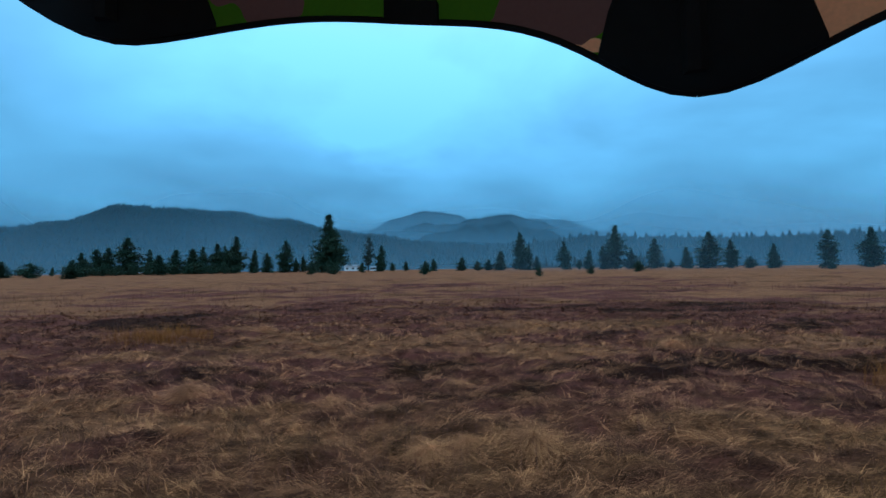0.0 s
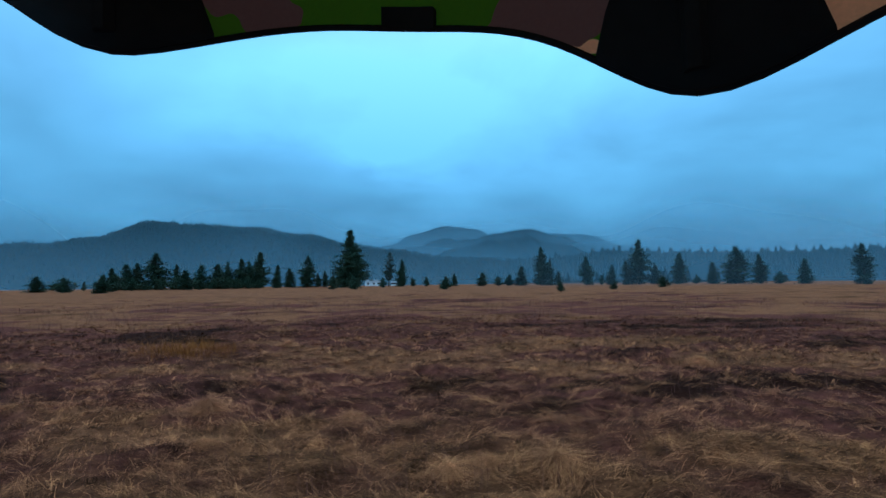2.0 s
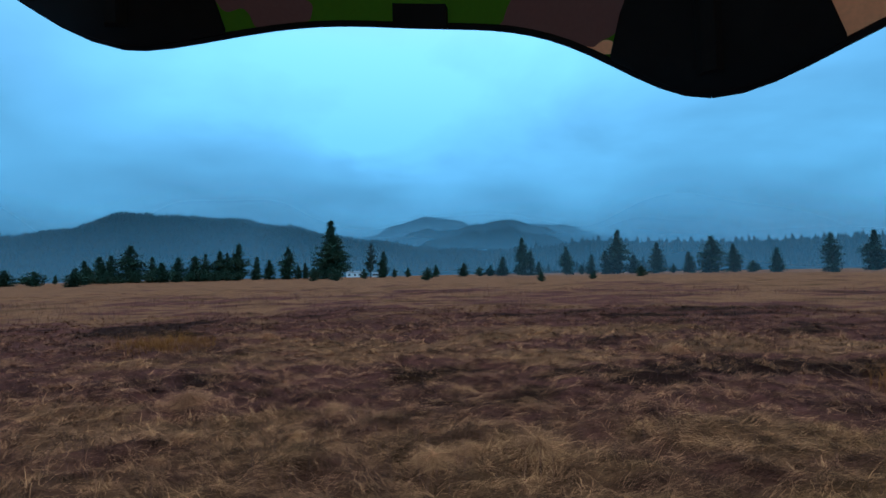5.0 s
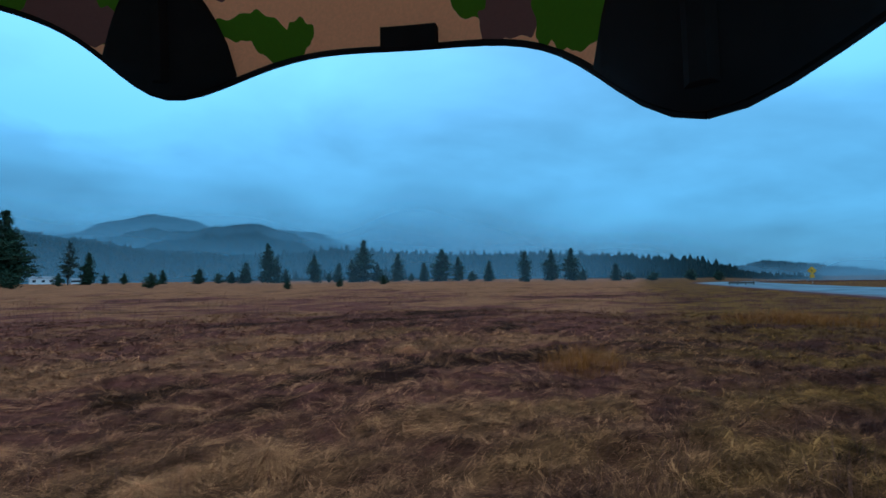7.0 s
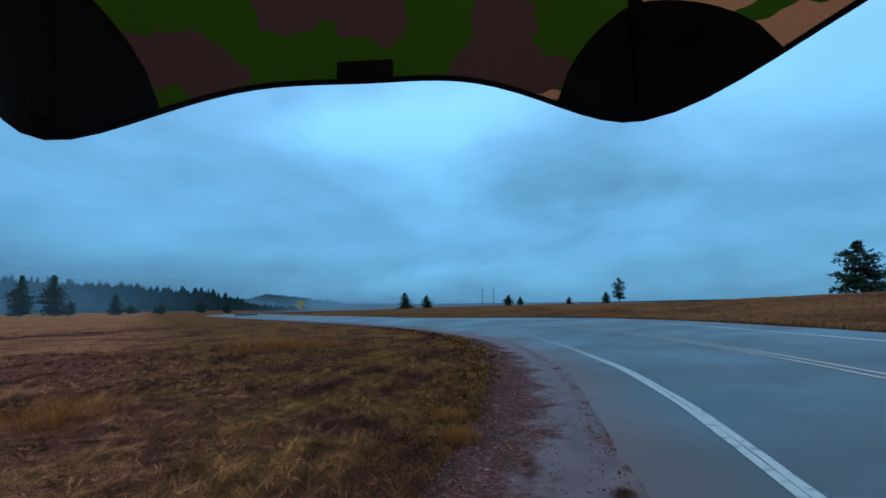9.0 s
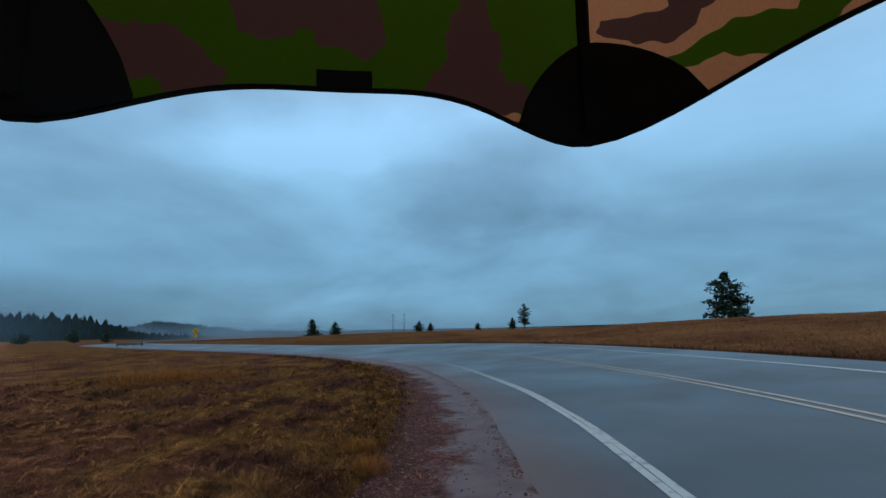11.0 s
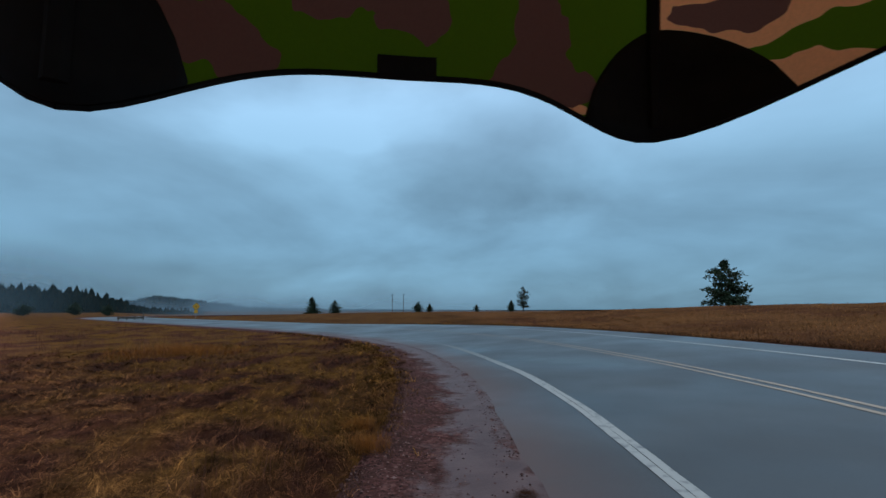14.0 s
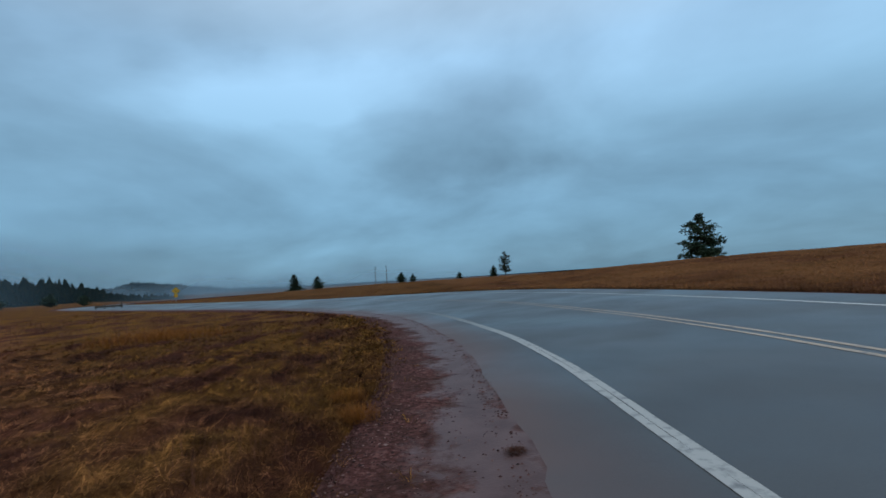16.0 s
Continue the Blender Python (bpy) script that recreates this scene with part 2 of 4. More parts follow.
def mat_blades(name, straw, russet, dark, green):
    m, nt, b = material(name, 1.0, 0.06)
    at = nt.nodes.new("ShaderNodeAttribute")
    at.attribute_name = "tone"
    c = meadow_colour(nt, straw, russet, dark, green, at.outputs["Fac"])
    isl = nt.nodes.new("ShaderNodeNewGeometry").outputs["Random Per Island"]
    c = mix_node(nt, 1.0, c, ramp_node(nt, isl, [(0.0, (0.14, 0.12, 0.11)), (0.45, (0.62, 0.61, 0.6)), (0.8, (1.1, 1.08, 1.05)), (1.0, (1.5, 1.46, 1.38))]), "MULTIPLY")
    # dull clumps dimmed, pale ones raised: shade of hollows put into the colour
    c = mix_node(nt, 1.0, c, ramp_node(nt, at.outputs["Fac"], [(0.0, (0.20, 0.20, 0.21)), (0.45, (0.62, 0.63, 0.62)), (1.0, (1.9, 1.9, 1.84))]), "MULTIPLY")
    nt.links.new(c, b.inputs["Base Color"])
    return m


def mat_simple(name, c1, c2, scale, rough=0.85, spec=0.3, metal=0.0, detail=4, stretch=None, bmp=0.0, fine=None):
    m, nt, b = material(name, rough, spec)
    vec = nt.nodes.new("ShaderNodeTexCoord").outputs["Object"]
    n = noise_node(nt, scale, detail, vec, stretch)
    c = mix_node(nt, map_node(nt, n, 0.3, 0.7), c1, c2)
    if fine:
        k = noise_node(nt, fine, 3, vec)
        c = mix_node(nt, map_node(nt, k, 0.35, 0.65, 0, 0.5), c, tuple(x * 0.55 for x in c1))
    nt.links.new(c, b.inputs["Base Color"])
    b.inputs["Metallic"].default_value = metal
    if bmp:
        bump(nt, b, n, bmp, 0.02)
    return m


def mat_needles(name, c1, c2, rough=0.8, spec=0.2, dry=0.35):
    m, nt, b = material(name, rough, spec)
    isl = nt.nodes.new("ShaderNodeNewGeometry").outputs["Random Per Island"]
    orn = nt.nodes.new("ShaderNodeObjectInfo").outputs["Random"]
    c = mix_node(nt, isl, c1, c2)
    c = mix_node(nt, map_node(nt, orn, 0, 1, 0, dry), c, (0.055, 0.06, 0.03))
    nt.links.new(c, b.inputs["Base Color"])
    return m


def mat_asphalt():
    m, nt, b = material("wet_asphalt", 0.3, 0.38)
    grain = noise_node(nt, 90, 3)
    stain = noise_node(nt, 0.4, 5)
    c = mix_node(nt, map_node(nt, grain, 0.35, 0.65), (0.030, 0.031, 0.034), (0.062, 0.062, 0.065))
    c = mix_node(nt, map_node(nt, stain, 0.4, 0.65, 0, 0.5), c, (0.075, 0.068, 0.064))
    at = nt.nodes.new("ShaderNodeAttribute")
    at.attribute_name = "across"
    dusty = math_node(nt, "MULTIPLY", map_node(nt, at.outputs["Fac"], -4.9, -3.7, 1, 0), map_node(nt, noise_node(nt, 0.9, 4), 0.2, 0.55, 0.5, 1))
    c = mix_node(nt, math_node(nt, "MULTIPLY", dusty, 0.92), c, (0.118, 0.070, 0.062))
    nt.links.new(c, b.inputs["Base Color"])
    film = noise_node(nt, 0.25, 3)
    nt.links.new(math_node(nt, "MULTIPLY_ADD", dusty, 0.16, map_node(nt, film, 0.35, 0.65, 0.31, 0.47)), b.inputs["Roughness"])
    bump(nt, b, grain, 0.25, 0.004)
    return m


def mat_gravel():
    """Loose reddish gravel; along the wheel ruts fine wet silt that holds a film of water."""
    m, nt, b = material("wet_red_gravel", 0.7, 0.4)
    v = nt.nodes.new("ShaderNodeTexVoronoi")
    v.inputs["Scale"].default_value = 42
    nt.links.new(nt.nodes.new("ShaderNodeNewGeometry").outputs["Position"], v.inputs["Vector"])
    c = ramp_node(nt, noise_node(nt, 14, 5), [(0.30, (0.030, 0.012, 0.010)), (0.5, (0.092, 0.036, 0.030)), (0.70, (0.19, 0.086, 0.075))])
    c = mix_node(nt, map_node(nt, noise_node(nt, 1.3, 5), 0.45, 0.62, 0, 0.7), c, (0.050, 0.024, 0.018))
    at = nt.nodes.new("ShaderNodeAttribute")
    at.attribute_name = "across"
    band = math_node(nt, "ABSOLUTE", math_node(nt, "ADD", at.outputs["Fac"], 5.22))
    ragged = math_node(nt, "ADD", noise_node(nt, 1.1, 6, distort=0.8), math_node(nt, "MULTIPLY", noise_node(nt, 6, 6), 0.5))
    silt = map_node(nt, math_node(nt, "SUBTRACT", ragged, math_node(nt, "MULTIPLY", band, 0.58)), 0.34, 0.60)
    c = mix_node(nt, math_node(nt, "MULTIPLY", silt, 0.9), c, mix_node(nt, map_node(nt, noise_node(nt, 2.2, 6), 0.36, 0.64), (0.074, 0.031, 0.027), (0.122, 0.064, 0.058)))
    nt.links.new(c, b.inputs["Base Color"])
    nt.links.new(map_node(nt, silt, 0, 1, 0.95, 0.55), b.inputs["Roughness"])
    nt.links.new(map_node(nt, silt, 0, 1, 0.06, 0.36), b.inputs["Specular IOR Level"])
    height = math_node(nt, "MULTIPLY", v.outputs["Distance"], map_node(nt, silt, 0, 1, 1.0, 0.12))
    bump(nt, b, height, 0.8, 0.012)
    return m


def mat_paint(name, col, dimmed=0.0):
    m, nt, b = material(name, 0.45, 0.4)
    wear = noise_node(nt, 7, 6)
    c = mix_node(nt, map_node(nt, wear, 0.52, 0.72, 0, 0.8), col, (0.10, 0.10, 0.105))
    sx = nt.nodes.new("ShaderNodeSeparateXYZ")
    nt.links.new(nt.nodes.new("ShaderNodeNewGeometry").outputs["Position"], sx.inputs[0])
    # far paint blended to asphalt colour, painting its loss in the wet reflection
    c = mix_node(nt, map_node(nt, sx.outputs[0], 9, 24, 0, dimmed), c, (0.055, 0.055, 0.058))
    nt.links.new(c, b.inputs["Base Color"])
    return m


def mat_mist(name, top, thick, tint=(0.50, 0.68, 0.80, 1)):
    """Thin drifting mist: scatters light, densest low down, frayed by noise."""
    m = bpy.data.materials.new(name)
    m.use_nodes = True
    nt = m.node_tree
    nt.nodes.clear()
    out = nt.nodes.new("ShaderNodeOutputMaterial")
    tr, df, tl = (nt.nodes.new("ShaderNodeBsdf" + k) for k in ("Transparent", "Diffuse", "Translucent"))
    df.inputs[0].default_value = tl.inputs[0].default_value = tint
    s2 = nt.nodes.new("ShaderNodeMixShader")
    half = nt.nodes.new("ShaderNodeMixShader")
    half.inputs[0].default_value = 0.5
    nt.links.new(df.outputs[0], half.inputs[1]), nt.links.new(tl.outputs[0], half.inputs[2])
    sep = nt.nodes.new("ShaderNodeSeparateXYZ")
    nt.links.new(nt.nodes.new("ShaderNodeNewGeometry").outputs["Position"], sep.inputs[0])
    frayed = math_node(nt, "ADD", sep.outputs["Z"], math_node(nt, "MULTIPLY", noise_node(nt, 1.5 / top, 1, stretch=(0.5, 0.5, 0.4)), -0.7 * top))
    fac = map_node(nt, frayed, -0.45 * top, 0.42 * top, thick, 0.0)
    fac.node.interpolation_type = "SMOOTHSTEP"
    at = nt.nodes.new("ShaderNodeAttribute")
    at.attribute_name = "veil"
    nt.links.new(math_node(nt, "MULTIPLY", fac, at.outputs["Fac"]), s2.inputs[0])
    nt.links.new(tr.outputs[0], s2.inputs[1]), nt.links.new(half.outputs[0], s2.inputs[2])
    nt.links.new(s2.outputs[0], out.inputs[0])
    return m


M_SOIL, M_ASPHALT, M_GRAVEL = mat_meadow(), mat_asphalt(), mat_gravel()
M_BLADE = mat_blades("dry_grass", STRAW, RUSSET, DARK, GREEN)
M_STALK = mat_simple("weed_stalk", (0.15, 0.064, 0.045), (0.25, 0.11, 0.072), 3.0, 1.0, 0.03)
M_TUFT = mat_simple("dead_weed_tuft", (0.040, 0.015, 0.009), (0.12, 0.045, 0.024), 20.0, 1.0, 0.05)
M_AMBER = mat_simple("amber_grass", (0.21, 0.064, 0.006), (0.40, 0.14, 0.014), 9.0)
M_WHITEFAR = mat_paint("white_edge_paint", (0.52, 0.51, 0.48), 0.3)
M_WHITE, M_YELLOW = mat_paint("white_road_paint", (0.42, 0.41, 0.38), 0.85), mat_paint("yellow_road_paint", (0.44, 0.32, 0.22), 0.6)
M_NEEDLE = mat_needles("pine_needles", (0.020, 0.040, 0.022), (0.045, 0.072, 0.036))
M_DRYNEEDLE = mat_needles("thin_pine_needles", (0.022, 0.032, 0.02), (0.05, 0.06, 0.036))
M_BARK = mat_simple("pine_bark", (0.055, 0.036, 0.026), (0.12, 0.075, 0.05), 6.0, stretch=(1, 1, 0.2), bmp=0.5)
M_FOREST = mat_needles("far_forest", (0.013, 0.019, 0.014), (0.018, 0.025, 0.018), 1.0, 0.0, 0.0)
M_HILL = mat_simple("forest_floor", (0.006, 0.009, 0.007), (0.009, 0.012, 0.009), 0.008, 1.0, 0.0, detail=8)
M_STEEL = mat_simple("galvanised_steel", (0.35, 0.36, 0.37), (0.45, 0.45, 0.46), 5.0, 0.5, 0.5, 0.8)
M_SIGN = mat_simple("yellow_sign_sheet", (0.70, 0.36, 0.02), (0.78, 0.43, 0.03), 2.0, 0.45)
M_SIGNBLACK = mat_simple("black_sign_ink", (0.015, 0.015, 0.015), (0.025, 0.025, 0.025), 2.0, 0.5)
M_POLE = mat_simple("weathered_pole", (0.10, 0.08, 0.065), (0.16, 0.13, 0.105), 1.5, stretch=(1, 1, 0.1))
M_WALL = mat_simple("white_siding", (0.72, 0.73, 0.72), (0.82, 0.82, 0.80), 0.6)
M_ROOF = mat_simple("grey_roofing", (0.20, 0.20, 0.21), (0.28, 0.28, 0.28), 0.8)
M_GLASS = mat_simple("dark_window", (0.02, 0.025, 0.03), (0.03, 0.035, 0.04), 1.0, 0.1, 0.5)
M_BLACKCLOTH = mat_simple("black_binding", (0.011, 0.011, 0.011), (0.018, 0.018, 0.017), 60.0, 0.9, 0.2)


# ---------------------------------------------------------------- builders


def link_bm(name, bm, mat, parent=None, smooth=False):
    me = bpy.data.meshes.new(name)
    bm.to_mesh(me)
    bm.free()
    me.materials.append(mat)
    if smooth:
        me.polygons.foreach_set("use_smooth", [True] * len(me.polygons))
    ob = new(name, me)
    if parent:
        ob.parent = parent
    return ob


def part(name, bm, mat, parent, label="", smooth=False):
    ob = link_bm(name, bm, mat, parent, smooth)
    return tagged(ob, label) if label else ob


def mesh_np(name, verts, faces, mat, parent=None, smooth=False):
    """A mesh from arrays of computed vertices and equal-sized faces."""
    me = bpy.data.meshes.new(name)
    me.from_pydata(verts.tolist(), [], faces.tolist())
    me.materials.append(mat)
    if smooth:
        me.polygons.foreach_set("use_smooth", [True] * len(me.polygons))
    ob = new(name, me)
    if parent:
        ob.parent = parent
    return ob


def thing(name, m, label, category, group=""):
    ob = new(name)
    ob.matrix_basis = m
    return tagged(ob, label, category, group)


def tube(bm, pts, radii, sides=8):
    """A tapered tube along points."""
    rings = []
    for i, (p, r) in enumerate(zip(pts, radii)):
        a = Vector(pts[min(i + 1, len(pts) - 1)]) - Vector(pts[max(i - 1, 0)])
        q = a.to_track_quat("Z", "Y")
        rings.append([bm.verts.new(Vector(p) + q @ Vector((r * math.cos(2 * math.pi * k / sides), r * math.sin(2 * math.pi * k / sides), 0))) for k in range(sides)])
    for a, b in zip(rings, rings[1:]):
        for k in range(sides):
            bm.faces.new((a[k], a[(k + 1) % sides], b[(k + 1) % sides], b[k]))
    bm.faces.new(rings[0][::-1])
    bm.faces.new(rings[-1])


def box(bm, x0, x1, y0, y1, z0, z1, bevel=0.0):
    r = bmesh.ops.create_cube(bm, size=1.0)
    for v in r["verts"]:
        v.co = Vector(((x0 + x1) / 2 + v.co.x * (x1 - x0), (y0 + y1) / 2 + v.co.y * (y1 - y0), (z0 + z1) / 2 + v.co.z * (z1 - z0)))
    if bevel:
        es = list({e for v in r["verts"] for e in v.link_edges})
        bmesh.ops.bevel(bm, geom=es, offset=bevel, segments=2, affect="EDGES")


def polar(az, dist):
    a = radians(az)
    return dist * math.sin(a), dist * math.cos(a)


# ---------------------------------------------------------------- road line and ground height
CENTRE = [(-160, 12), (-90, 3), (-45, -2.2), (-20, -4.7), (-8, -5.4), (0, -5.75), (3.5, -5.98), (6, -6.2), (8.5, -6.36), (12, -6.36), (15, -6.12), (19, -5.65), (23.5, -4.8),
          (27.5, -3.3), (32, -1.0), (38, 3.0), (45, 9.0), (55, 18.5), (70, 33), (88, 49.5), (99, 58.5), (109, 64), (120, 66), (132, 64), (148, 58), (175, 46), (230, 20)]


def smooth_line(pts, step=0.5):
    """Catmull-Rom curve through points, evenly resampled."""
    p = np.array([pts[0]] + pts + [pts[-1]], float)
    out = []
    for i in range(1, len(p) - 2):
        n = max(2, int(np.linalg.norm(p[i + 1] - p[i]) / step))
        t = np.linspace(0, 1, n, endpoint=False)[:, None]
        a, b, c, d = p[i - 1], p[i], p[i + 1], p[i + 2]
        out.append(0.5 * (2 * b + (c - a) * t + (2 * a - 5 * b + 4 * c - d) * t * t + (3 * b - a - 3 * c + d) * t ** 3))
    out.append(p[-2][None])
    return np.concatenate(out)


LINE = smooth_line(CENTRE)
TAN = np.gradient(LINE, axis=0)
TAN /= np.linalg.norm(TAN, axis=1)[:, None]
NRM = np.stack([TAN[:, 1], -TAN[:, 0]], 1)          # to the outer side
IN_EDGE, IN_LINE, OUT_LINE, OUT_EDGE = -4.93, -3.62, 3.34, 4.75
GRAVEL_IN = -7.0


def sstep(x, a, b):
    t = np.clip((x - a) / (b - a), 0, 1)
    return t * t * (3 - 2 * t)


def road_z(s_xy, u):
    """Height of the banked road at offset u from its middle."""
    r = np.hypot(s_xy[..., 0], s_xy[..., 1])
    bank = 0.066 - 0.048 * sstep(r, 26, 52)
    mid = 0.27 - 0.17 * sstep(r, 28, 54)
    return mid + bank * u


def nearest(x, y):
    """Offset from the road's middle and the index of the nearest centre point."""
    u, idx = np.empty(len(x)), np.empty(len(x), int)
    for i in range(0, len(x), 4000):
        d = (x[i:i + 4000, None] - LINE[None, :, 0]) ** 2 + (y[i:i + 4000, None] - LINE[None, :, 1]) ** 2
        k = d.argmin(1)
        idx[i:i + 4000] = k
        u[i:i + 4000] = (x[i:i + 4000] - LINE[k, 0]) * NRM[k, 0] + (y[i:i + 4000] - LINE[k, 1]) * NRM[k, 1]
    return u, idx


def wobble(x, y):
    return (0.05 * np.sin(x * 0.9 + 1.3 * np.sin(y * 0.53)) * np.cos(y * 0.8 + 0.7)
            + 0.025 * np.sin(x * 2.7 + y * 1.3) * np.sin(y * 3.1 - x * 0.8))


def hummocks(x, y):
    """Old tussock bases: lumps a hand high, close together, with hollows between."""
    a = np.sin(x * 5.1 + 1.7 * np.sin(y * 1.9)) * np.sin(y * 6.3 + 1.5 * np.sin(x * 2.3 + 0.4))
    b = np.sin(x * 2.3 - y * 1.7 + 0.9 * np.sin(x * 3.1)) * np.sin(y * 3.3 + 0.8)
    return 0.055 * np.maximum(a, -0.4) + 0.035 * b


def ground_z(x, y, under=True):
    """Height of the open ground. under: sunk below road and shoulder."""
    x, y = np.atleast_1d(np.asarray(x, float)), np.atleast_1d(np.asarray(y, float))
    r = np.hypot(x, y)
    u, k = nearest(x, y)
    zr_in = road_z(LINE[k], np.full(len(x), IN_EDGE))
    zr_out = road_z(LINE[k], np.full(len(x), OUT_EDGE))
    field = -0.02 + wobble(x, y) * (0.5 + 0.5 * sstep(-u, 7, 9)) + 0.25 * np.sin(x * 0.021 + 0.5) * np.sin(y * 0.017) * sstep(r, 15, 80)
    field = field + hummocks(x, y) * sstep(r, 1.6, 3.0) * (1 - sstep(r, 16, 26)) * sstep(-u, 7.2, 8.6)
    left = np.where(u > -8.5, (zr_in - 0.04) * sstep(u, -8.5, IN_EDGE) + field * (1 - sstep(u, -8.5, IN_EDGE)), field)
    az = np.degrees(np.arctan2(x, y))
    crest = 1.05 + 0.60 * sstep(az, 98, 132) - 1.0 * sstep(-az, -90, -64)
    w = np.maximum(u - OUT_EDGE - 0.9, 0)
    right = zr_out - 0.10 * sstep(u, OUT_EDGE, OUT_EDGE + 1.2) + crest * sstep(w, 0, 26) + 0.8 * wobble(x * 0.7, y * 0.7) * sstep(w, 0, 3) - 0.6 * sstep(r, 150, 400) * crest
    z = np.where(u < 0, left, right)
    z = z - 1.6 * sstep(r, 125, 220) * sstep(az, 58, 64) * (1 - sstep(az, 84, 94))      # the land falls away behind the bend
    if under:
        z = z - 0.35 * sstep(u, GRAVEL_IN + 0.1, GRAVEL_IN + 0.7) * (1 - sstep(u, OUT_EDGE + 0.1, OUT_EDGE + 0.6))
    return np.where(r > 600, np.minimum(z, 0.3), z)


def zat(x, y):
    return float(ground_z([x], [y], False)[0])


def build_ground():
    az = np.radians(np.concatenate([np.arange(-60, 150, 0.5), np.arange(150, 300, 3.0)]))
    rad = np.concatenate([[0.3], 0.8 * 1.045 ** np.arange(0, 199)])
    rad = rad[rad < 4600]
    A, R = np.meshgrid(az, rad)
    x, y = (R * np.sin(A)).ravel(), (R * np.cos(A)).ravel()
    z = ground_z(x, y)
    v = np.stack([x, y, z], 1)
    n, m = len(rad), len(az)
    i, j = np.meshgrid(np.arange(n - 1), np.arange(m), indexing="ij")
    j2 = (j + 1) % m
    f = np.stack([i * m + j, (i + 1) * m + j, (i + 1) * m + j2, i * m + j2], -1).reshape(-1, 4)
    v = np.concatenate([v, [[0, 0, float(ground_z([0.0], [0.0])[0])]]])
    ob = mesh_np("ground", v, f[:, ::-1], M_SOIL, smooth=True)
    bm = bmesh.new()
    bm.from_mesh(ob.data)
    bm.verts.ensure_lookup_table()
    c = bm.verts[n * m]
    for q in range(m):
        bm.faces.new((c, bm.verts[(q + 1) % m], bm.verts[q]))
    bmesh.ops.recalc_face_normals(bm, faces=bm.faces)
    if sum(fc.normal.z for fc in bm.faces) < 0:
        bmesh.ops.reverse_faces(bm, faces=bm.faces)
    bm.to_mesh(ob.data)
    bm.free()
    ob.data.polygons.foreach_set("use_smooth", [True] * len(ob.data.polygons))
    tagged(ob, "open meadow of flattened dry autumn grass and weeds", "ground", kind="structure")


build_ground()


def strip(name, offsets, lift, mat, i0=0, i1=None, edge=0.0, seed=0, parent=None, drop=None, both=True):
    """A ribbon that follows the road between offsets; edge: how far its sides stray; drop: depth of its sides."""
    rng = np.random.default_rng(seed)
    pts, nr = LINE[i0:i1], NRM[i0:i1]
    cols = len(offsets)
    V = []
    for c, u in enumerate(offsets):
        stray = 0
        if edge and (c == 0 or (c == cols - 1 and both)):
            k = rng.normal(0, 1, len(pts))
            stray = edge * (np.convolve(k, np.ones(5) / 2.2, "same") + 0.4 * k)
        uu = u + stray
        xy = pts + nr * (np.ones(len(pts)) * uu)[:, None]
        V.append(np.column_stack([xy, road_z(pts, np.full(len(pts), u)) + lift[c]]))
    if drop:
        V = [V[0] - [0, 0, drop]] + V + [V[-1] - [0, 0, drop]]
        cols += 2
    v = np.stack(V, 1).reshape(-1, 3)
    n = len(pts)
    i, j = np.meshgrid(np.arange(n - 1), np.arange(cols - 1), indexing="ij")
    f = np.stack([i * cols + j, i * cols + j + 1, (i + 1) * cols + j + 1, (i + 1) * cols + j], -1).reshape(-1, 4)
    ob = mesh_np(name, v, f[:, ::-1], mat, parent)
    us = ([offsets[0]] + list(offsets) + [offsets[-1]]) if drop else list(offsets)
    ob.data.attributes.new("across", "FLOAT", "POINT").data.foreach_set("value", np.tile(us, n).astype(np.float32))
    return ob


road = strip("road", list(np.linspace(IN_EDGE, OUT_EDGE, 9)), [0] * 9, M_ASPHALT, edge=0.028, seed=3, drop=0.25)
tagged(road, "wet grey two-lane asphalt road in a banked bend", "road", kind="structure")
for nm, u, w, mt, sd in (("edge_line", IN_LINE - 0.052, 0.050, M_WHITE, 1), ("edge_line", IN_LINE + 0.052, 0.049, M_WHITE, 11), ("edge_line", OUT_LINE, 0.07, M_WHITEFAR, 2),
                         ("centre_line", -0.13, 0.05, M_YELLOW, 4), ("centre_line", 0.13, 0.05, M_YELLOW, 5)):
    ob = strip(nm, [u - w, u + w], [0.005, 0.005], mt, edge=0.004, seed=sd, parent=road)
    tagged(ob, "worn white edge line" if mt in (M_WHITE, M_WHITEFAR) else "worn yellow centre line")

shoulder = strip("gravel_shoulder", [GRAVEL_IN - 0.45, -6.5, -6.1, -5.7, -5.3, IN_EDGE + 0.12], [-0.06, 0.085, 0.04, 0.005, 0.002, -0.004], M_GRAVEL, edge=0.16, seed=8, drop=0.3, both=False)
tagged(shoulder, "wet reddish gravel shoulder with silty puddled ruts", "shoulder", kind="structure")
verge = strip("verge", [OUT_EDGE - 0.1, OUT_EDGE + 0.4, OUT_EDGE + 0.9], [-0.03, -0.05, -0.12], M_GRAVEL, edge=0.08, seed=9, drop=0.3)
tagged(verge, "narrow strip of gravel along the far road edge", "shoulder", kind="structure")


# ---------------------------------------------------------------- umbrella overhead
UR, UN, UZ, UH = 0.2820, 0.2755, 0.0194, 0.22
LEAN_E, LEAN_N, PHASE = 0.1868, -0.0086, 0.0923
# bent ribs: how far each one hangs, reaches out and strays round the hub
RIBS = [(-0.0127, -0.0421, 0.2742), (-0.0050, -0.0126, 0.0742), (-0.0235, -0.0388, -0.0681), (0.0210, 0.0459, -0.1878)] + [(0.0, 0.0, 0.0)] * 4


def rim_wave(u):
    """0 at the rib tips, 1 along the middle of the edge."""
    return 0.5 * (1 + math.cos(math.pi * min(1.0, abs(u)) ** 1.79))


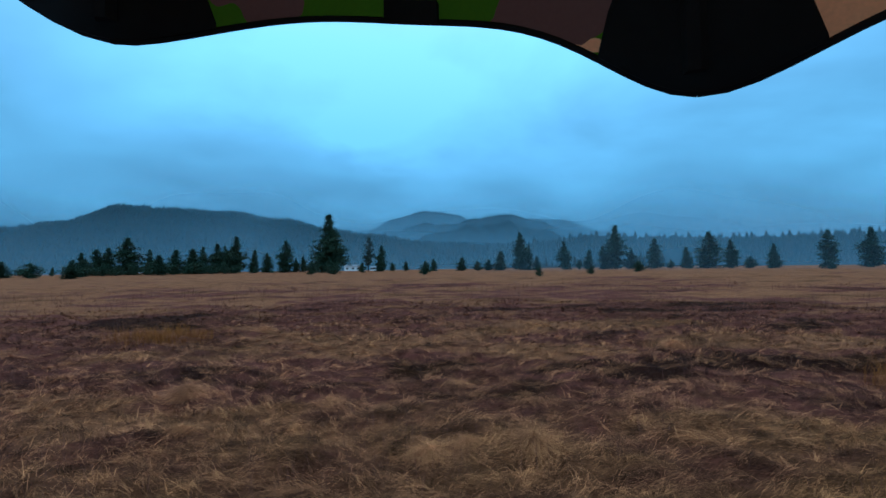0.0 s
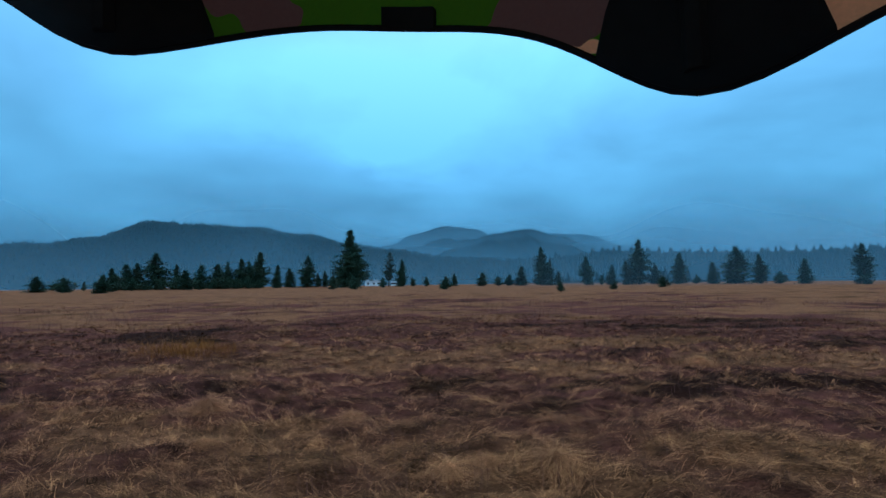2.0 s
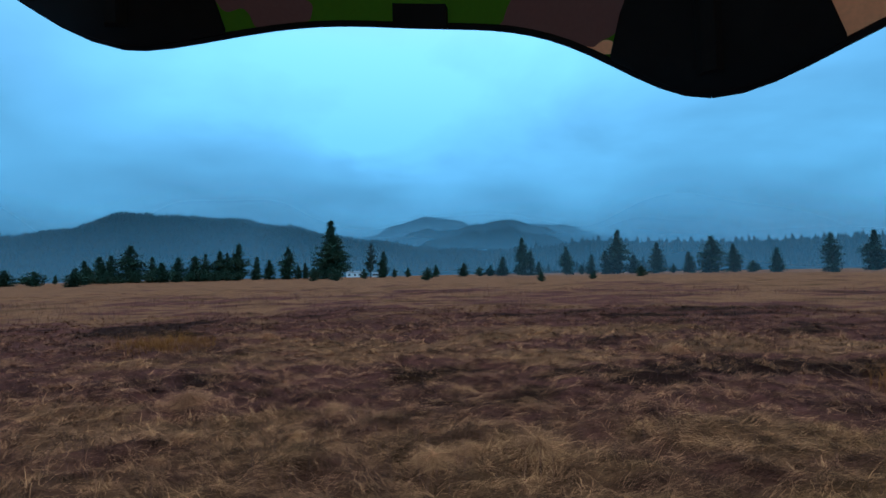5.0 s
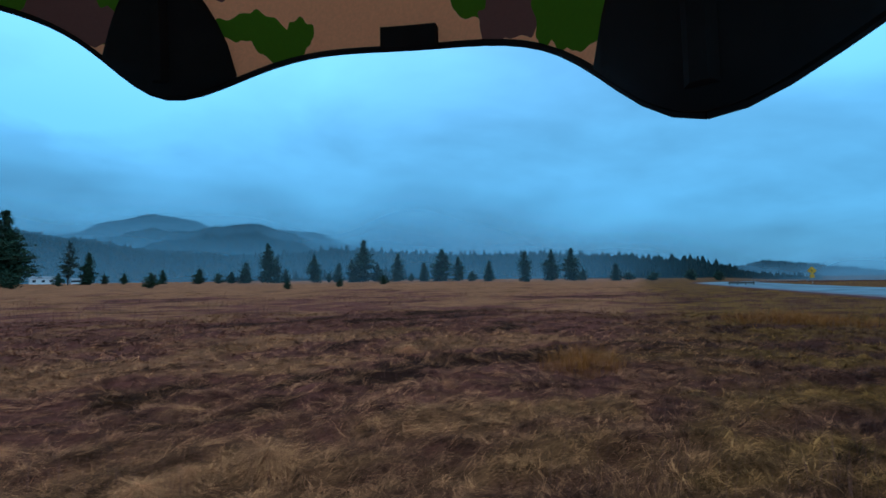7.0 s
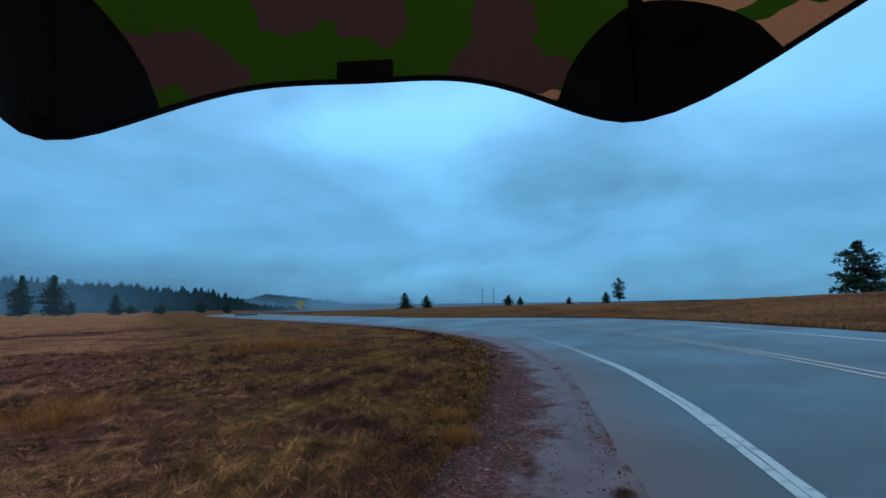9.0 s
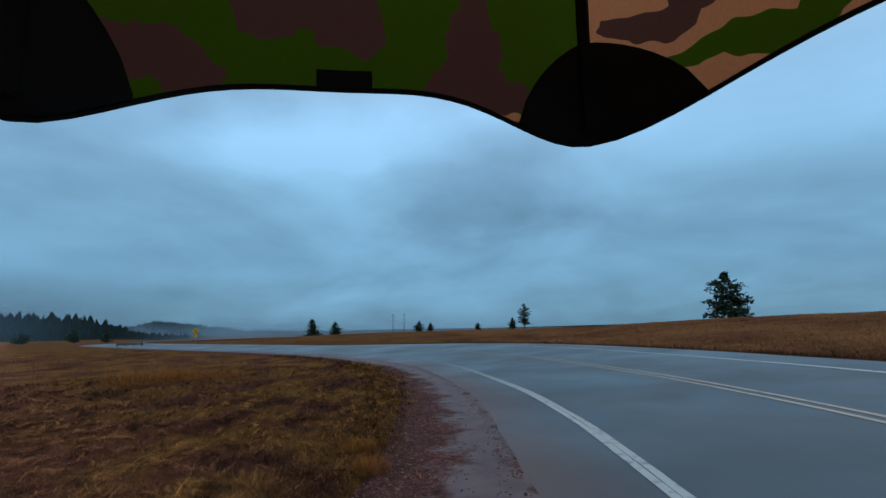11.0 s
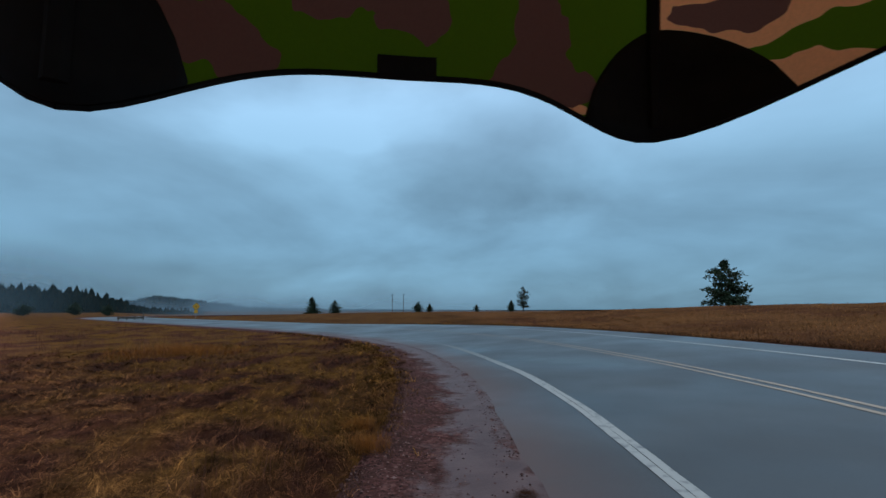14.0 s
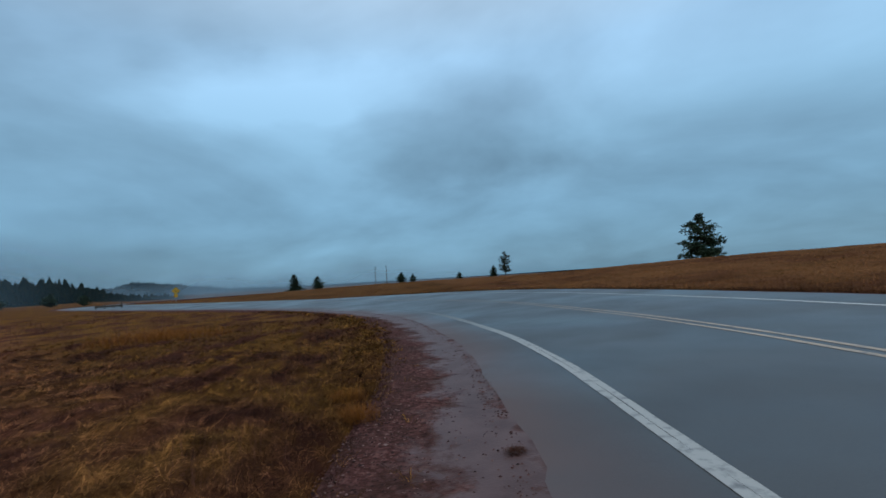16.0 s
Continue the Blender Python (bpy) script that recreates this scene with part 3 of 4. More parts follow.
def canopy_point(u, th, k, lift=0.0):
    """A point of panel k; u: -1 to 1 from rib to rib, th: degrees up from the rim."""
    wave = rim_wave(u)
    left, right = RIBS[k % 8], RIBS[(k + 1) % 8]
    hang, reach, _ = left if u < 0 else right
    a = PHASE + (k + 0.5 * u) * math.pi / 4 + left[2] * (1 - u) / 2 + right[2] * (1 + u) / 2
    t = radians(th)
    fade = math.cos(t) ** 2
    r = (UR - (UR - UN) * wave + reach * (1 - wave) - lift) * math.cos(t)
    z = UH * math.sin(t) * (1 - lift) + (UZ * wave + hang * (1 - wave)) * fade - lift * math.sin(t)
    x, y = r * math.sin(a), r * math.cos(a)
    return Vector((x, y, z - LEAN_E * x - LEAN_N * y))


def mat_camo(name, base, blobs):
    """Printed woodland camouflage; blobs: colour, then centre and half size across and up the panel."""
    m = bpy.data.materials.new(name)
    m.use_nodes = True
    nt = m.node_tree
    nt.nodes.clear()
    out = nt.nodes.new("ShaderNodeOutputMaterial")
    uvn = nt.nodes.new("ShaderNodeUVMap")
    mp = nt.nodes.new("ShaderNodeMapping")
    nt.links.new(uvn.outputs[0], mp.inputs[0])
    nz = nt.nodes.new("ShaderNodeTexNoise")
    nz.inputs["Scale"].default_value, nz.inputs["Detail"].default_value = 0.55, 2.0
    nt.links.new(uvn.outputs[0], nz.inputs["Vector"])
    vm = nt.nodes.new("ShaderNodeVectorMath")
    vm.operation = "MULTIPLY_ADD"
    vm.inputs[1].default_value = (2.6, 2.6, 0)
    nt.links.new(nz.outputs["Color"], vm.inputs[0])
    sub = nt.nodes.new("ShaderNodeVectorMath")
    sub.operation = "SUBTRACT"
    sub.inputs[1].default_value = (1.3, 1.3, 0)
    nt.links.new(uvn.outputs[0], vm.inputs[2])
    nt.links.new(vm.outputs[0], sub.inputs[0])
    sep = nt.nodes.new("ShaderNodeSeparateXYZ")
    nt.links.new(sub.outputs[0], sep.inputs[0])
    col = base
    for c, x, y, a, b in blobs:
        dx = math_node(nt, "DIVIDE", math_node(nt, "SUBTRACT", sep.outputs[0], x), a)
        dy = math_node(nt, "DIVIDE", math_node(nt, "SUBTRACT", sep.outputs[1], y), b)
        d = math_node(nt, "ADD", math_node(nt, "MULTIPLY", dx, dx), math_node(nt, "MULTIPLY", dy, dy))
        col = mix_node(nt, math_node(nt, "LESS_THAN", d, 1.0), col, c)
    weave = noise_node(nt, 900, 2, nt.nodes.new("ShaderNodeTexCoord").outputs["Object"])
    col = mix_node(nt, map_node(nt, weave, 0.3, 0.7, 0, 0.1), col, (0.02, 0.02, 0.02))
    df, tl, mx = (nt.nodes.new("ShaderNode" + k) for k in ("BsdfDiffuse", "BsdfTranslucent", "MixShader"))
    nt.links.new(col, df.inputs[0]), nt.links.new(col, tl.inputs[0])
    mx.inputs[0].default_value = 0.35
    nt.links.new(df.outputs[0], mx.inputs[1]), nt.links.new(tl.outputs[0], mx.inputs[2])
    nt.links.new(mx.outputs[0], out.inputs[0])
    return m


C_GREEN, C_BROWN, C_TAN = (0.085, 0.14, 0.005), (0.17, 0.068, 0.048), (0.98, 0.37, 0.15)
# across: -11.7 to 11.7 (rib to rib), up: centimetres above the rib tips
CAMO_A = mat_camo("camo_green", C_GREEN, [
    (C_BROWN, -3.6, 6.0, 2.0, 0.9), (C_BROWN, -1.6, 6.9, 1.7, 1.1), (C_BROWN, 0.3, 5.6, 1.7, 1.0), (C_BROWN, -0.2, 9.3, 2.3, 1.0),
    (C_BROWN, 6.0, 5.2, 1.3, 1.7), (C_BROWN, 6.2, 3.0, 2.6, 1.4), (C_BROWN, -7.4, 3.2, 2.4, 1.0), (C_BROWN, -10.8, 9.1, 1.7, 1.1),
    (C_TAN, 4.6, 9.4, 2.9, 1.0), (C_TAN, 7.3, 1.5, 1.0, 0.4), (C_BROWN, 2, 14, 5, 2.2), (C_TAN, -6, 15, 3, 1.8)])
CAMO_B = mat_camo("camo_tan", C_TAN, [
    (C_GREEN, 3.5, 7.5, 3.2, 3.4), (C_BROWN, 0.4, 7.0, 1.2, 1.4), (C_BROWN, 4.8, 4.2, 1.7, 1.3), (C_GREEN, -1.8, 10.5, 1.8, 1.2),
    (C_BROWN, -9.7, 4.9, 1.5, 0.6), (C_BROWN, -8.2, 5.8, 0.9, 0.8), (C_GREEN, -6.9, 3.2, 2.3, 0.7), (C_GREEN, -5.3, 3.7, 0.8, 0.8), (C_BROWN, -11.2, 8.2, 0.6, 0.8),
    (C_GREEN, 7.4, 3.2, 1.9, 1.2), (C_BROWN, 8.6, 8.8, 2.0, 0.9), (C_BROWN, 0, 13, 5, 2)])


def umbrella():
    um = thing("umbrella", Matrix.Translation(UMB), "woodland camouflage umbrella with black rib-end patches and rim binding", "umbrella")
    for k in range(8):
        # cloth panel, with print coordinates
        bm = bmesh.new()
        uv = bm.loops.layers.uv.new("UVMap")
        nu, ths = 28, [0, 1.5, 3, 5, 7.5, 10, 13, 17, 22, 28, 36, 46, 58, 72, 88]
        grid = [[bm.verts.new(canopy_point(-1 + 2 * i / nu, th, k)) for i in range(nu + 1)] for th in ths]
        for r in range(len(ths) - 1):
            for i in range(nu):
                f = bm.faces.new((grid[r][i], grid[r + 1][i], grid[r + 1][i + 1], grid[r][i + 1]))
                f.smooth = True
                for lp, (a, b) in zip(f.loops, ((i, r), (i, r + 1), (i + 1, r + 1), (i + 1, r))):
                    u = -1 + 2 * a / nu
                    lp[uv].uv = (u * 11.7, 22 * math.sin(radians(ths[b])) + 3.2 * rim_wave(u) * math.cos(radians(ths[b])) ** 2)
        part("panel", bm, CAMO_A if k % 2 == 0 else CAMO_B, um, "green and brown camouflage cloth panel" if k % 2 == 0 else "tan camouflage cloth panel")
        # bound edge
        bm = bmesh.new()
        tube(bm, [canopy_point(-1 + i / 14, 0, k) for i in range(29)], [0.0010] * 29, 6)
        part("rim_binding", bm, M_BLACKCLOTH, um)
        # fastening tab in the middle of the edge
        bm = bmesh.new()
        a = [[bm.verts.new(canopy_point(-0.11 + 0.22 * i / 6, th, k, l)) for i in range(7)] for th, l in ((-0.5, 0.004), (1.3, 0.004), (1.3, 0.0015), (-0.5, 0.0015))]
        for r in range(4):
            for i in range(6):
                bm.faces.new((a[r][i], a[(r + 1) % 4][i], a[(r + 1) % 4][i + 1], a[r][i + 1]))
        for c in (0, 6):
            bm.faces.new([a[r][c] for r in range(4)])
        part("edge_tab", bm, M_BLACKCLOTH, um)
        # rounded patch over the rib end
        bm = bmesh.new()
        rows = []
        for i in range(17):
            q = -1 + i / 8
            top = 11.6 * max(0.0, 1 - abs(q) ** 1.7) ** 0.8 + 0.2
            u = 1 + 0.29 * q
            kk, uu = (k, u) if u <= 1 else (k + 1, u - 2)
            rows.append([bm.verts.new(canopy_point(uu, top * j / 5 - 0.1 * (j == 0), kk, 0.0022)) for j in range(6)])
        for a, b in zip(rows, rows[1:]):
            for j in range(5):
                f = bm.faces.new((a[j], b[j], b[j + 1], a[j + 1]))
                f.smooth = True
        ob = part("rib_end_patch", bm, M_BLACKCLOTH, um)
        md = ob.modifiers.new("cloth", "SOLIDIFY")
        md.thickness, md.offset = 0.0012, 0
        # rib sleeve
        bm = bmesh.new()
        tube(bm, [canopy_point(1, th, k, 0.003) for th in (1, 4, 8, 13, 20, 30, 42, 56, 70, 85)], [0.0028] * 10, 6)
        part("rib", bm, M_BLACKCLOTH, um)
    bm = bmesh.new()
    foot = zat(UMB.x, UMB.y) - UMB.z
    tube(bm, [(0, 0, foot - 0.25), (0, 0, foot), (0, 0, -0.4), (0, 0, UH + 0.03)], [0.002, 0.005, 0.005, 0.004], 10)
    part("shaft", bm, M_STEEL, um, "thin steel shaft pushed into the ground", True)
    return um


umbrella()

# ---------------------------------------------------------------- hills and far forest


def ridge_el(ctrl, az):
    """Elevation of a ridge line at an azimuth, smoothly between its high and low points."""
    a, e = zip(*ctrl)
    i = np.clip(np.searchsorted(a, az) - 1, 0, len(a) - 2)
    a, e = np.array(a), np.array(e)
    t = np.clip((az - a[i]) / (a[i + 1] - a[i]), 0, 1)
    return e[i] + (e[i + 1] - e[i]) * t * t * (3 - 2 * t)


def hill_height(ctrl, foot, top, az, r):
    t = np.clip((r - foot) / (top - foot), 0, 1.6)
    rise = np.where(t < 1, t ** 1.25 * (1.6 - 0.6 * t ** 2), 1 - 0.5 * (t - 1))
    lump = 0.025 * np.sin(az * 1.9 + r * 0.004) * np.sin(r * 0.011 + az * 0.7) * np.clip(t * (1 - t) * 4, 0, 1)
    return (top * np.tan(np.radians(ridge_el(ctrl, az))) + 1.6) * (rise + lump) - 3 * (t <= 0)


def hill(name, ctrl, foot, top, trees, tree_h, label, seed):
    rng = np.random.default_rng(seed)
    az = np.linspace(ctrl[0][0], ctrl[-1][0], 150)
    rr = np.linspace(foot - 60, foot + (top - foot) * 1.35, 40)
    A, R = np.meshgrid(az, rr)
    z = hill_height(ctrl, foot, top, A, R)
    v = np.stack([R * np.sin(np.radians(A)), R * np.cos(np.radians(A)), z], -1).reshape(-1, 3)
    n, m = len(rr), len(az)
    i, j = np.meshgrid(np.arange(n - 1), np.arange(m - 1), indexing="ij")
    f = np.stack([i * m + j, (i + 1) * m + j, (i + 1) * m + j + 1, i * m + j + 1], -1).reshape(-1, 4)
    ob = mesh_np(name, v, f[:, ::-1], M_HILL, smooth=True)
    tagged(ob, label, "hill", kind="structure")
    if not trees:
        return
    # scattered pointed crowns, more of them along the skyline
    n = trees
    a = rng.uniform(ctrl[0][0], ctrl[-1][0], n)
    q = np.where(rng.random(n) < 0.15, rng.uniform(0.93, 1.03, n), rng.uniform(0.02, 1.0, n) ** 0.8)
    r = foot + (top - foot) * q
    zb = hill_height(ctrl, foot, top, a, r)
    h = tree_h * rng.uniform(0.35, 0.95, n) * np.where(rng.random(n) < 0.10, 1.6, 1.0) * (0.82 + 0.25 * np.sin(a * 3.1) * np.sin(a * 7.7 + 1)) * (1 - (0.5 * sstep(a, 56.5, 60.5) if top < 1000 else 0.0))
    w = h * rng.uniform(0.17, 0.42, n)
    cx, cy = r * np.sin(np.radians(a)), r * np.cos(np.radians(a))
    V, F = [], []
    sides = 5
    for tier, (lo, hi, wide) in enumerate(((0.05, 0.62, 1.0), (0.35, 0.85, 0.7), (0.62, 1.0, 0.42))):
        base = tier * n * (sides + 1)
        ph = rng.uniform(0, 6.28, n)
        ring = [np.stack([cx + w * wide * rng.uniform(0.65, 1.25, n) * np.cos(ph + 2 * np.pi * k / sides),
                          cy + w * wide * rng.uniform(0.65, 1.25, n) * np.sin(ph + 2 * np.pi * k / sides),
                          zb + h * (lo + rng.uniform(-0.05, 0.05, n))], 1) for k in range(sides)]
        tip = np.stack([cx + w * rng.uniform(-0.15, 0.15, n), cy, zb + h * hi], 1)
        V.append(np.stack(ring + [tip], 1).reshape(-1, 3))
        o = base + np.arange(n) * (sides + 1)
        F += [np.stack([o + k, o + (k + 1) % sides, o + sides], 1) for k in range(sides)]
    ob = mesh_np(name + "_forest", np.concatenate(V), np.concatenate(F), M_FOREST)
    tagged(ob, "dense dark conifer forest covering the hill", "forest", kind="stuff")


hill("hill_west", [(-75, 3.0), (-55, 4.2), (-46, 3.4), (-42.6, 3.6), (-38.7, 4.2), (-33.8, 5.9), (-24.2, 5.75), (-18.4, 5.1), (-12.1, 4.0), (-8.9, 3.6), (-1.6, 2.7), (8, 2.4), (20, 1.6)],
     450, 1900, 22000, 9, "long low forested hill under mist", 11)
hill("hill_middle", [(-14, 2.5), (-8.9, 4.4), (-5.6, 5.7), (-2.2, 6.6), (1.1, 6.2), (6, 4.2), (12, 3.0)], 2300, 3700, 1500, 10, "forested peak half lost in mist", 12)
hill("hill_centre", [(-5, 2.8), (-0.2, 4.6), (3.8, 5.5), (7.4, 6.0), (11.1, 5.1), (14.9, 3.7), (20, 2.8), (30, 2.4)], 1500, 2700, 5000, 9, "rounded forested hill under mist", 13)
hill("hill_back", [(4, 4.5), (9, 5.6), (13.8, 5.3), (18.2, 3.9), (26, 2.6)], 3000, 4200, 0, 0, "farthest hill shoulder fading into mist", 14)
hill("ridge_east", [(2, 1.2), (12, 2.3), (17.3, 2.8), (24, 2.4), (31, 2.15), (41, 2.05), (49, 1.8), (52, 1.35), (56, 1.1), (58.6, 0.8), (61.8, 0.0), (64, -0.6), (67, -1.2)],
     420, 900, 14000, 12, "low forested ridge falling towards the road", 15)
hill("hill_far_east", [(58, 0.1), (60.5, 0.9), (62.6, 1.36), (64.2, 1.22), (65.6, 1.05), (68.2, 0.7), (71.6, 0.2), (80, 0.0)], 1420, 2100, 1600, 9, "small distant hill grey with mist", 16)
hill("plain_east", [(60, -0.1), (72, 0.08), (85, 0.1), (100, 0.05), (115, 0.1), (140, 0.2), (150, 0.1)], 1800, 3000, 0, 0, "far flat plain grey with mist", 17)


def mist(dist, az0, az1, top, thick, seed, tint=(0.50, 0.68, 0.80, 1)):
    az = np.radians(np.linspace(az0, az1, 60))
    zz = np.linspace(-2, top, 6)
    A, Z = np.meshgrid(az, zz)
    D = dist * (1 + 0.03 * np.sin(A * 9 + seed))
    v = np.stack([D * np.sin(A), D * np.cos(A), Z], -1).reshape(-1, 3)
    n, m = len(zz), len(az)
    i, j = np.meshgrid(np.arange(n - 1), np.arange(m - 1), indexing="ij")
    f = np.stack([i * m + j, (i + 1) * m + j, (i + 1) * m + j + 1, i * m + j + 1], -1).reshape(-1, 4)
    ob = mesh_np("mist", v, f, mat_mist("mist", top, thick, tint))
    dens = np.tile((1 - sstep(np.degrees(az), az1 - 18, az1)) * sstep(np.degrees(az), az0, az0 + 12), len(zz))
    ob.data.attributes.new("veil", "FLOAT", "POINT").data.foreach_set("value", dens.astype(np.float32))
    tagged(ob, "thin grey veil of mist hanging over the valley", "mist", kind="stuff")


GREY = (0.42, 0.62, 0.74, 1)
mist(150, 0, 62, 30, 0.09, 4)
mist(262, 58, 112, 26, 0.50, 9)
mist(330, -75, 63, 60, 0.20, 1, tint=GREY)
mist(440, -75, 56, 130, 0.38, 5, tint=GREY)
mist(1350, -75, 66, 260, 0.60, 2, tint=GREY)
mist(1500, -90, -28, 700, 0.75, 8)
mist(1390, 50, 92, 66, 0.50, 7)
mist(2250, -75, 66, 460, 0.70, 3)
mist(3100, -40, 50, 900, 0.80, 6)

# ---------------------------------------------------------------- trees


def tree_meshes(seed, h, w, crown0, boughs, clump, taper, droop, gaps, needle, bare=0.0, tiers=0):
    """Trunk and crown of a conifer of height h and width w, as two meshes."""
    rng = random.Random(seed)
    bm = bmesh.new()
    lean = (rng.uniform(-0.02, 0.02) * h, rng.uniform(-0.02, 0.02) * h)
    r0 = 0.017 * h + 0.02
    tube(bm, [(lean[0] * t, lean[1] * t, h * t - 0.1 * (t == 0)) for t in (0, 0.3, 0.6, 0.97)], [r0, r0 * 0.75, r0 * 0.45, 0.01], 7)
    V, F = [], []
    for b in range(boughs):
        t = crown0 + (1 - crown0) * ((b + rng.random()) / boughs) ** 1.1
        if tiers:
            # whorls with air between them, and a blunt rounded top
            t = min(0.97, crown0 + (1 - crown0) * (int((t - crown0) / (1 - crown0) * tiers) + 0.5 + rng.gauss(0, 0.34)) / tiers)
        if rng.random() < gaps:
            continue
        if tiers:
            q = (t - crown0) / (1 - crown0)
            span = w / 2 * (1.06 - 0.52 * q) * min(1.0, 4.4 * (1 - q)) * (0.80 + 0.20 * math.sin(19 * q + seed)) * rng.uniform(0.70, 1.12)
        else:
            span = w / 2 * min(1.0, (1 - t) / (1 - crown0) * taper + 0.07) * rng.uniform(0.45, 1.2) * (1 + 0.16 * math.sin(7 * t + seed))
        if t < crown0 + 0.08:
            span *= 0.9
        az = rng.uniform(0, 2 * math.pi)
        p0 = Vector((lean[0] * t, lean[1] * t, h * t))
        way = Vector((math.cos(az), math.sin(az), rng.uniform(-droop, 0.25)))
        tube(bm, [p0, p0 + way * span * 0.6, p0 + way * span], [0.012 + 0.0016 * h, 0.01 + 0.0008 * h, 0.004], 4)
        steps = max(2, int(span / (clump * 0.8)))
        for s in range(steps):
            q = (s + 0.6 + rng.random() * 0.4) / steps
            if q < bare:
                continue
            c = p0 + way * span * q + Vector((0, 0, clump * 0.25 * rng.random()))
            size = clump * rng.uniform(0.65, 1.2) * (1.15 - 0.35 * q) * (0.55 + 0.45 * min(1.0, 1.8 * (1 - t)))
            for _ in range(11):
                d = Vector((rng.gauss(0, 1), rng.gauss(0, 1), rng.gauss(0, 0.6)))
                d.normalize()
                o = c + d * size * rng.uniform(0.1, 0.75)
                e = Vector((rng.gauss(0, 1), rng.gauss(0, 1), rng.gauss(0, 0.7))).normalized()
                g = d.cross(e).normalized() * size * 0.26
                i = len(V)
                V += [o - g, o + g, o + (d + e * 0.5 + Vector((0, 0, 0.25))) * size * 0.62]
                F.append((i, i + 1, i + 2))
    crown = bpy.data.meshes.new("crown")
    crown.from_pydata(V, [], F)
    crown.materials.append(needle)
    trunk = bpy.data.meshes.new("trunk")
    bm.to_mesh(trunk)
    bm.free()
    trunk.materials.append(M_BARK)
    return trunk, crown


PINES = [tree_meshes(20 + i, 1.0 * 12, 5.2, 0.0 + 0.012 * i, 150, 0.85, 1.75, 0.25, 0.08, M_NEEDLE) for i in range(5)]
TALL = [tree_meshes(40 + i, 12.0, 4.2, 0.01, 140, 0.75, 2.1, 0.3, 0.10, M_NEEDLE) for i in range(2)]
BIG = tree_meshes(50, 24.0, 12.0, 0.04, 320, 1.25, 1.7, 0.35, 0.04, M_NEEDLE)
OPEN = tree_meshes(64, 8.0, 7.4, 0.04, 150, 0.68, 1.75, -0.02, 0.02, M_NEEDLE, 0.3, 6)
SPARSE = [tree_meshes(70 + i, 12.0, 5.0, 0.16, 85, 0.72, 2.4, 0.1, 0.15, M_DRYNEEDLE, 0.2) for i in range(2)]
SHRUB = [tree_meshes(80 + i, 3.0, 3.0, 0.03, 60, 0.42, 3.2, -0.1, 0.03, M_NEEDLE) for i in range(3)]


def plant(shape, base_h, base_w, az, dist, h, w, label, category, group, turn, name="pine_tree", sink=0.0):
    x, y = polar(az, dist)
    t = thing(name, Matrix.Translation((x, y, zat(x, y) - sink)) @ pose(0, 0, 0, 0, 0, turn), label, category, group)
    for nm, me in zip(("trunk", "crown"), shape):
        ob = new(nm, me)
        ob.parent = t
        ob.scale = (w / base_w, w / base_w, h / base_h)
    return t


def plant_all(rows, group):
    for i, (az, dist, h, w) in enumerate(rows):
        turn = az * 37 % 360
        if h < 4.6:
            plant(SHRUB[i % 3], 3.0, 3.0, az, dist, h, w * 1.15, "low bushy young pine on the dry meadow", "bush", group, turn, "young_pine")
        elif h > 22:
            plant(BIG, 24.0, 12.0, az, dist, h, w * 1.1, "tall dense dark ponderosa pine on the meadow edge", "tree", group, turn)
        elif w / h < 0.41:
            plant(TALL[i % 2], 12.0, 4.2, az, dist, h, w * 1.25, "slender dark green pine on the meadow edge", "tree", group, turn)
        else:
            plant(PINES[i % 5], 12.0, 5.2, az, dist, h, w * 1.18, "dark green pine on the meadow edge", "tree", group, turn)


plant_all([(-42.4, 205, 5.0, 5.3), (-40.5, 186, 4.3, 5.8), (-38.9, 230, 3.6, 1.5), (-37.5, 156, 4.8, 4.3), (-36.8, 194, 7.7, 4.1), (-35.6, 230, 10.0, 6.6),
           (-34.7, 230, 10.6, 5.5), (-33.0, 230, 14.6, 9.0), (-31.3, 230, 10.2, 4.0), (-30.5, 200, 7.1, 6.1), (-29.0, 230, 9.9, 6.5)], "pines along the meadow")
plant_all([(-27.4, 230, 10.3, 8.4), (-26.4, 230, 11.3, 4.2), (-25.0, 230, 12.5, 7.3), (-24.2, 230, 11.6, 5.5), (-23.1, 230, 15.7, 7.4), (-21.3, 230, 10.0, 4.4),
           (-20.0, 230, 8.7, 5.1), (-18.1, 230, 14.2, 7.0), (-16.9, 230, 6.5, 3.2), (-16.1, 230, 7.4, 3.2), (-15.2, 145, 3.9, 3.3), (-13.2, 211, 24.5, 12.6)], "pines along the meadow")
plant_all([(-12.7, 137, 3.3, 3.5), (-9.5, 188, 3.8, 2.7), (-7.3, 230, 12.2, 5.3), (-6.0, 230, 4.1, 2.7), (-4.4, 230, 4.5, 2.7), (-2.0, 107, 2.8, 2.8),
           (-1.1, 230, 5.9, 3.0), (2.2, 230, 6.2, 5.4), (4.0, 230, 4.5, 4.2), (5.4, 230, 5.2, 4.4), (6.8, 230, 8.8, 6.0), (9.1, 230, 17.3, 7.3)], "pines along the meadow")
plant_all([(10.1, 230, 11.9, 3.3), (11.0, 230, 6.2, 4.0), (11.2, 74, 1.4, 1.1), (14.1, 230, 12.6, 5.9), (15.7, 230, 4.3, 2.3), (16.8, 230, 8.7, 4.5),
           (17.0, 82, 1.2, 1.2), (18.3, 230, 10.5, 3.8), (19.6, 230, 19.3, 8.9), (21.3, 230, 8.3, 5.6), (22.0, 110, 2.2, 2.1), (23.6, 230, 13.0, 6.2)], "pines along the meadow")
